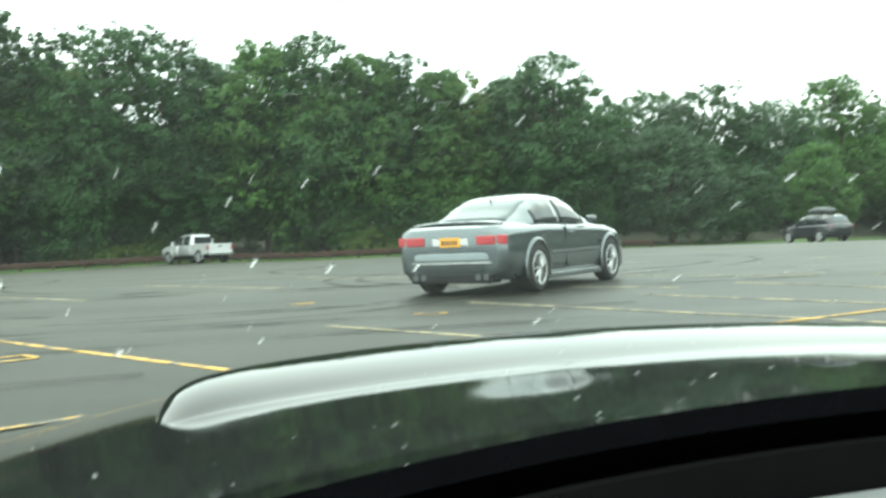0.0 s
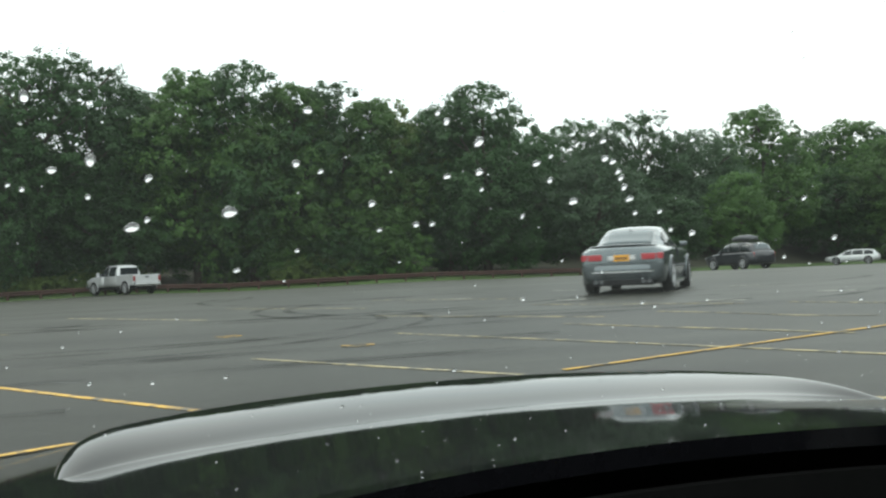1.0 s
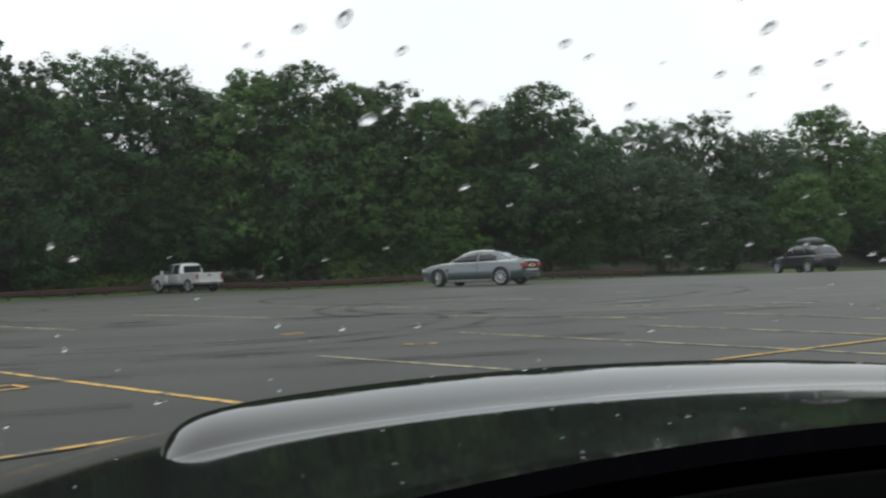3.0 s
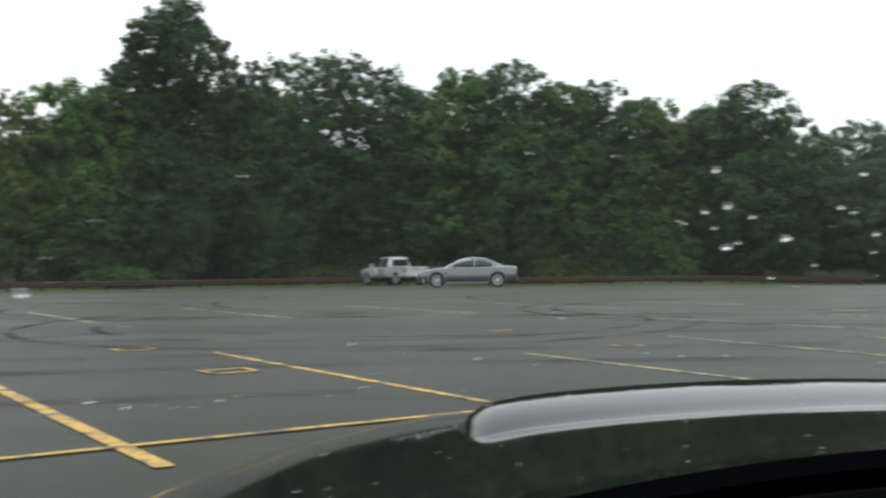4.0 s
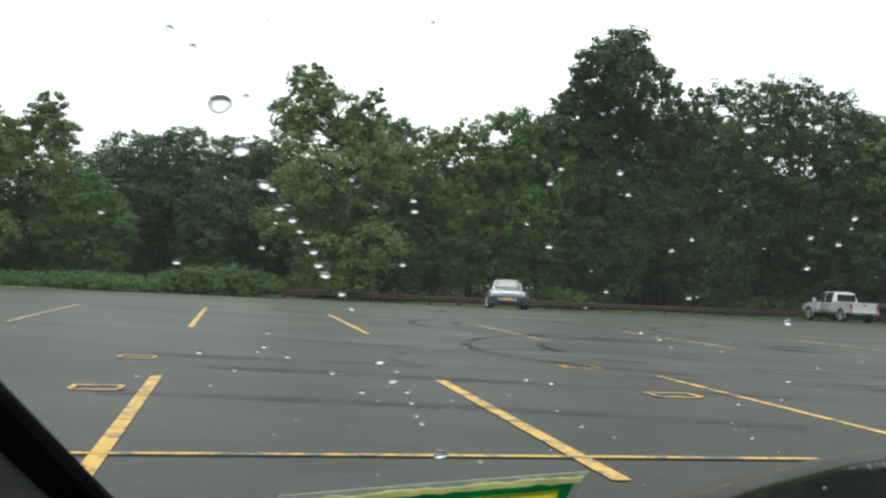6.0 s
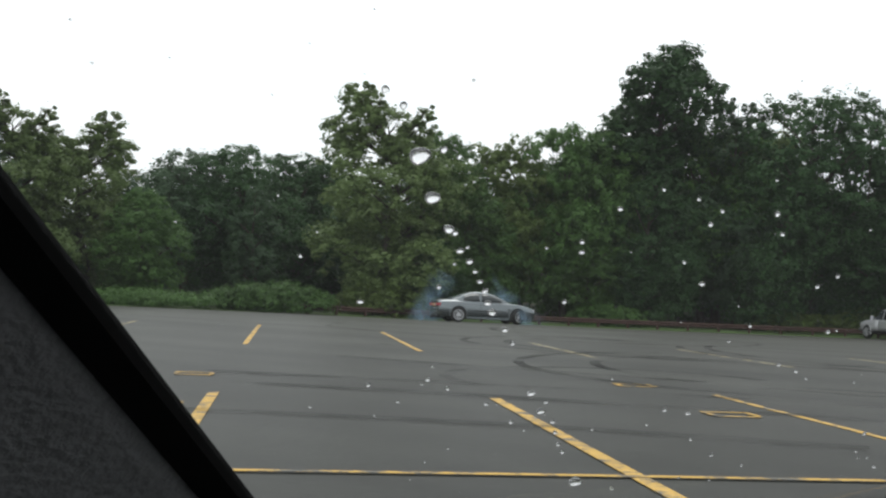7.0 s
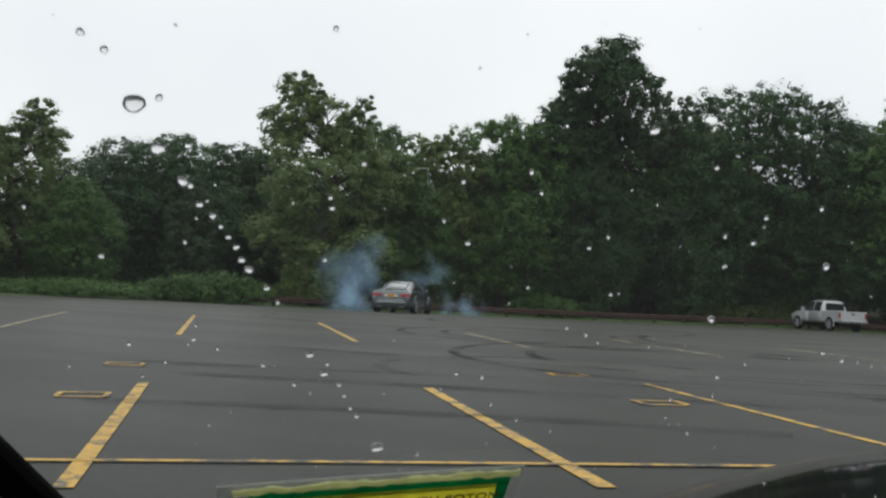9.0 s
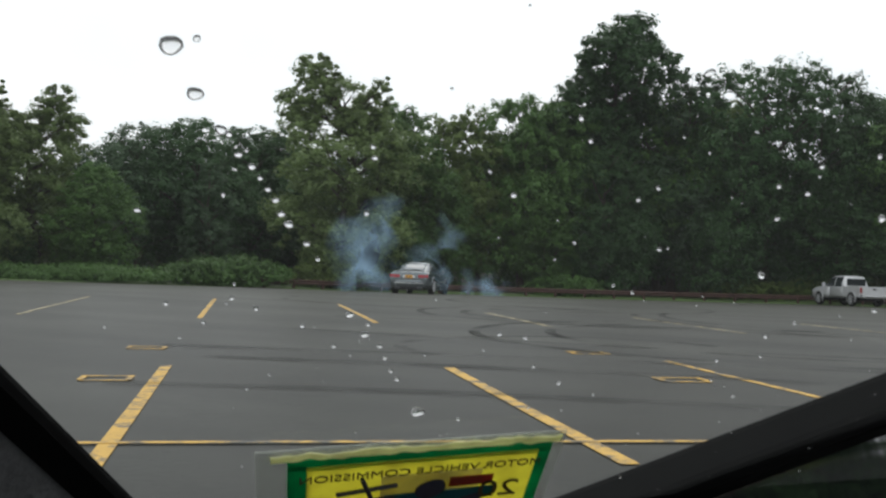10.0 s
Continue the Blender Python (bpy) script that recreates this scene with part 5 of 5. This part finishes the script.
rnd = random.Random(21)
spots = [(a, b, r * 0.0019) for a, b, r in DROPS_A + DROPS_B + DROPS_C + DROPS_D]
for _ in range(430):
    a, b = rnd.uniform(-0.34, 0.95), rnd.uniform(0.93, 1.15)
    spots.append((a, b, rnd.choice((0.00025, 0.0003, 0.0004, 0.00055))))

for _ in range(170):
    a, b = rnd.uniform(-0.30, 0.85), rnd.uniform(0.905, 1.04)
    spots.append((a, b, rnd.choice((0.0006, 0.0007, 0.0009, 0.0011))))


def screen_normal(a, b):
    p = Vector(screen(a, b))
    u = Vector(screen(a + 0.01, b)) - p
    v = Vector(screen(a, b + 0.01)) - p
    n = u.cross(v).normalized()
    return n if n.y > 0 else -n


drops = new("raindrops", drop_mesh(spots, lambda a, b: screen(a, b, 0.0008), screen_normal, 0.75))
drops.matrix_basis = HOST.matrix_basis
drops.visible_shadow = False
tagged(drops, "scattered clear raindrops on the outside of the windscreen", "raindrops", kind="stuff")
spots = []
for _ in range(620):
    spots.append((rnd.uniform(MID - 0.8, MID + 0.6), rnd.uniform(0.82, 1.5), rnd.choice((0.001, 0.0013, 0.0017, 0.0022, 0.003))))


def on_bonnet(a, b):
    z = bonnet_z(a, b)
    s = (a - SCOOP_MID) / SCOOP_HALF
    if abs(s) < 0.98:
        f0, f1 = scoop_span(s)
        w = (b - f0) / (f1 - f0)
        if 0 < w < 1:
            z += scoop_height(s, w)
    return (a, b, z)


# rain beads with the sky's glint put into a whitish, mostly opaque colour
BEAD = bpy.data.materials.new("glint_white_bead")
BEAD.use_nodes = True
BEAD.node_tree.nodes["Principled BSDF"].inputs["Transmission Weight"].default_value = 0.35
BEAD.node_tree.nodes["Principled BSDF"].inputs["IOR"].default_value = 1.33
BEAD.node_tree.nodes["Principled BSDF"].inputs["Roughness"].default_value = 0.08
BEAD.node_tree.nodes["Principled BSDF"].inputs["Base Color"].default_value = (0.75, 0.78, 0.8, 1)
beads = new("rain_beads", drop_mesh(spots, on_bonnet, lambda a, b: Vector((0, 0, 1)), 0.9))
beads.data.materials[0] = BEAD
beads.matrix_basis = HOST.matrix_basis
tagged(beads, "beads of rain standing on the black bonnet", "raindrops", kind="stuff")


# ---- tyre smoke: soft rigid puffs that leave the spinning wheels and drift ----
def smoke_material():
    """Thin blue-grey smoke: each shred fades out from its middle to its rim."""
    m = see_through("blue_grey_tyre_smoke", (0.40, 0.60, 0.78), 0.50, scale=0.75, glow_through=True)
    n, l = m.node_tree.nodes, m.node_tree.links
    uv, off, fade, mul = n.new("ShaderNodeUVMap"), n.new("ShaderNodeMapping"), n.new("ShaderNodeTexGradient"), n.new("ShaderNodeMath")
    uv.uv_map = "shred"
    off.inputs["Location"].default_value = (-1, -1, 0)
    off.inputs["Scale"].default_value = (2, 2, 1)
    fade.gradient_type = "SPHERICAL"
    mul.operation = "MULTIPLY"
    mix = [x for x in n if x.type == "MIX_SHADER" and x.inputs[0].is_linked][0]
    l.new(uv.outputs["UV"], off.inputs["Vector"])
    l.new(off.outputs["Vector"], fade.inputs["Vector"])
    l.new(fade.outputs["Fac"], mul.inputs[0])
    l.new(mix.inputs[0].links[0].from_socket, mul.inputs[1])
    l.new(mul.outputs[0], mix.inputs[0])
    return m


SMOKE = smoke_material()


def puff_mesh(seed):
    """A loose ball of curved, crossing shreds of smoke, thick in the middle and thin outside."""
    rng = np.random.default_rng(seed)
    me = bpy.data.meshes.new("tyre_smoke")
    vs, fs, uvs = [], [], []
    for _ in range(2):
        c = Vector(rng.normal(size=3) * 0.36)
        n = Vector(rng.normal(size=3)).normalized()
        t = n.orthogonal().normalized()
        b = n.cross(t)
        r = rng.uniform(0.7, 1.15)
        base, g = len(vs), 5
        for i in range(g):
            for j in range(g):
                x, y = i / (g - 1) * 2 - 1, j / (g - 1) * 2 - 1
                vs.append((c + (t * x + b * y) * r + n * r * 0.35 * (x * x - y * y + 0.4 * x))[:])
                uvs.append((i / (g - 1), j / (g - 1)))
        fs += [(base + i * g + j, base + (i + 1) * g + j, base + (i + 1) * g + j + 1, base + i * g + j + 1) for i in range(g - 1) for j in range(g - 1)]
    me.from_pydata(vs, [], fs)
    layer = me.uv_layers.new(name="shred")
    for loop in me.loops:
        layer.data[loop.index].uv = uvs[loop.vertex_index]
    me.polygons.foreach_set("use_smooth", [True] * len(me.polygons))
    me.materials.append(SMOKE)
    return me


PUFFS = [puff_mesh(i) for i in range(5)]
SMOKE_ROWS = []
rs = random.Random(3)
for i in range(15):
    ahead = i % 3 == 2
    birth = 6.1 + i * (0.22 if ahead else 0.17)
    p = new("smoke_puff", PUFFS[i % 5])
    size = rs.uniform(0.6, 0.85) if ahead else rs.uniform(0.9, 1.4)
    p.scale = (size, size, size * rs.uniform(0.9, 1.3))
    p.visible_shadow = False
    tagged(p, "thin blue-grey puff of tyre smoke by the coupe", "smoke", "tyre smoke")
    SMOKE_ROWS.append((p, birth, rs.uniform(0, 360), rs.uniform(-0.5, 0.5), rs.uniform(0.0, 1.0), ahead))


# ---- what moves ----
COUPE_WAY = [(0.0, 1.07, 17.15, -29), (0.2, 1.82, 18.2, -28.5), (0.5, 3.33, 20.6, -27), (1.0, 5.65, 24.28, -22), (1.5, 7.38, 28.65, -13), (2.0, 7.4, 33.2, 7), (2.4, 5.9, 37.3, 28), (2.9, 2.1, 42.5, 55), (3.5, -2.57, 47.05, 80),
             (4.0, -8.2, 49.8, 98), (4.5, -13.8, 51.2, 114), (5.0, -18.6, 50.2, 138), (5.5, -23.0, 48.3, 172), (6.0, -25.35, 44.6, 211), (6.2, -26.0, 43.4, 233), (6.6, -27.0, 42.1, 273), (7.0, -27.4, 41.4, 320),
             (7.3, -27.4, 41.1, 346), (7.6, -27.3, 40.6, 372), (8.0, -27.2, 40.0, 383), (8.5, -27.6, 39.8, 380), (9.0, -27.25, 39.75, 381), (10.0, -27.5, 39.95, 382)]


def motions():
    walk(coupe, [(t, on_land(x, y, yaw)) for t, x, y, yaw in COUPE_WAY])
    steer = [(0, -2), (1.2, 6), (2.0, -22), (3.0, -18), (4.5, 20), (5.5, 26), (6.2, 28), (7.6, 28), (10, 24)]
    speed = [(0, 8.4), (1.5, 9.2), (3.5, 10.5), (5.0, 9.8), (6.0, 7.0), (7.3, 2.0), (8.0, 0.3), (10, 0.0)]
    rear = [(0, 24), (2, 30), (5.5, 34), (10, 34)]
    angle_f, angle_r = 0.0, 0.0
    rows = [[] for _ in coupe_wheels]
    homes = [w.matrix_basis.copy() for w in coupe_wheels]
    for i in range(301):
        t = i / 30
        st = lerp_table(steer, t)[0]
        for j, home in enumerate(homes):
            front = j >= 2
            turn = Matrix.Rotation(radians(st), 4, "Z") if front else Matrix()
            rows[j].append((t, home @ turn @ Matrix.Rotation(-(angle_f if front else angle_r), 4, "X")))
        angle_f += lerp_table(speed, t)[0] / 0.325 / 30
        angle_r += lerp_table(rear, t)[0] / 30
    for w, r in zip(coupe_wheels, rows):
        walk(w, r)
    walk(WIPER, [(0.0, wiper_pose(BLADE_DOWN)), (9.80, wiper_pose(BLADE_DOWN)), (9.95, wiper_pose(BLADE_UP)), (10.0, wiper_pose(BLADE_UP))])
    for p, birth, spin, side, lift, ahead in SMOKE_ROWS:
        cx, cy, yaw = lerp_table(COUPE_WAY, birth)
        back = -1.6 if not ahead else 0.9
        x0 = cx - back * math.sin(radians(yaw)) + (0.6 if ahead else -1.0)
        y0 = cy + back * math.cos(radians(yaw))
        if not ahead:
            x0 = min(x0, -28.3)
        g = land(x0, y0)

        def at(x, y, z, s=0):
            return Matrix.LocRotScale((x, y, z), Euler((0.2 * s, 0.1 * s, radians(spin + 25 * s))), p.scale)

        life = 10.0 - birth
        out = [(0.0, at(x0, y0, g - 2.2)), (max(0.1, birth - 0.06), at(x0, y0, g - 2.2)), (birth + 0.25, at(x0 - 0.2, y0, g + 0.25, 0.2))]
        drift = 0.15 + 1.6 * abs(side) if not ahead else -0.12
        rise = 0.12 + 0.85 * lift if not ahead else 0.04
        if life > 0.6:
            out.append((birth + 0.25 + (life - 0.25) * 0.45, at(x0 - 0.2 - drift * life * 0.45, y0 + side * 0.5, g + 0.35 + rise * life * 0.5, 0.6)))
            out.append((10.0, at(x0 - 0.2 - drift * life * 0.85, y0 + side, g + 0.4 + rise * life, 1.0)))
        else:
            out.append((birth + 0.6, at(x0 - 0.3, y0, g + 0.4, 0.3)))
        walk(p, out)


motions()
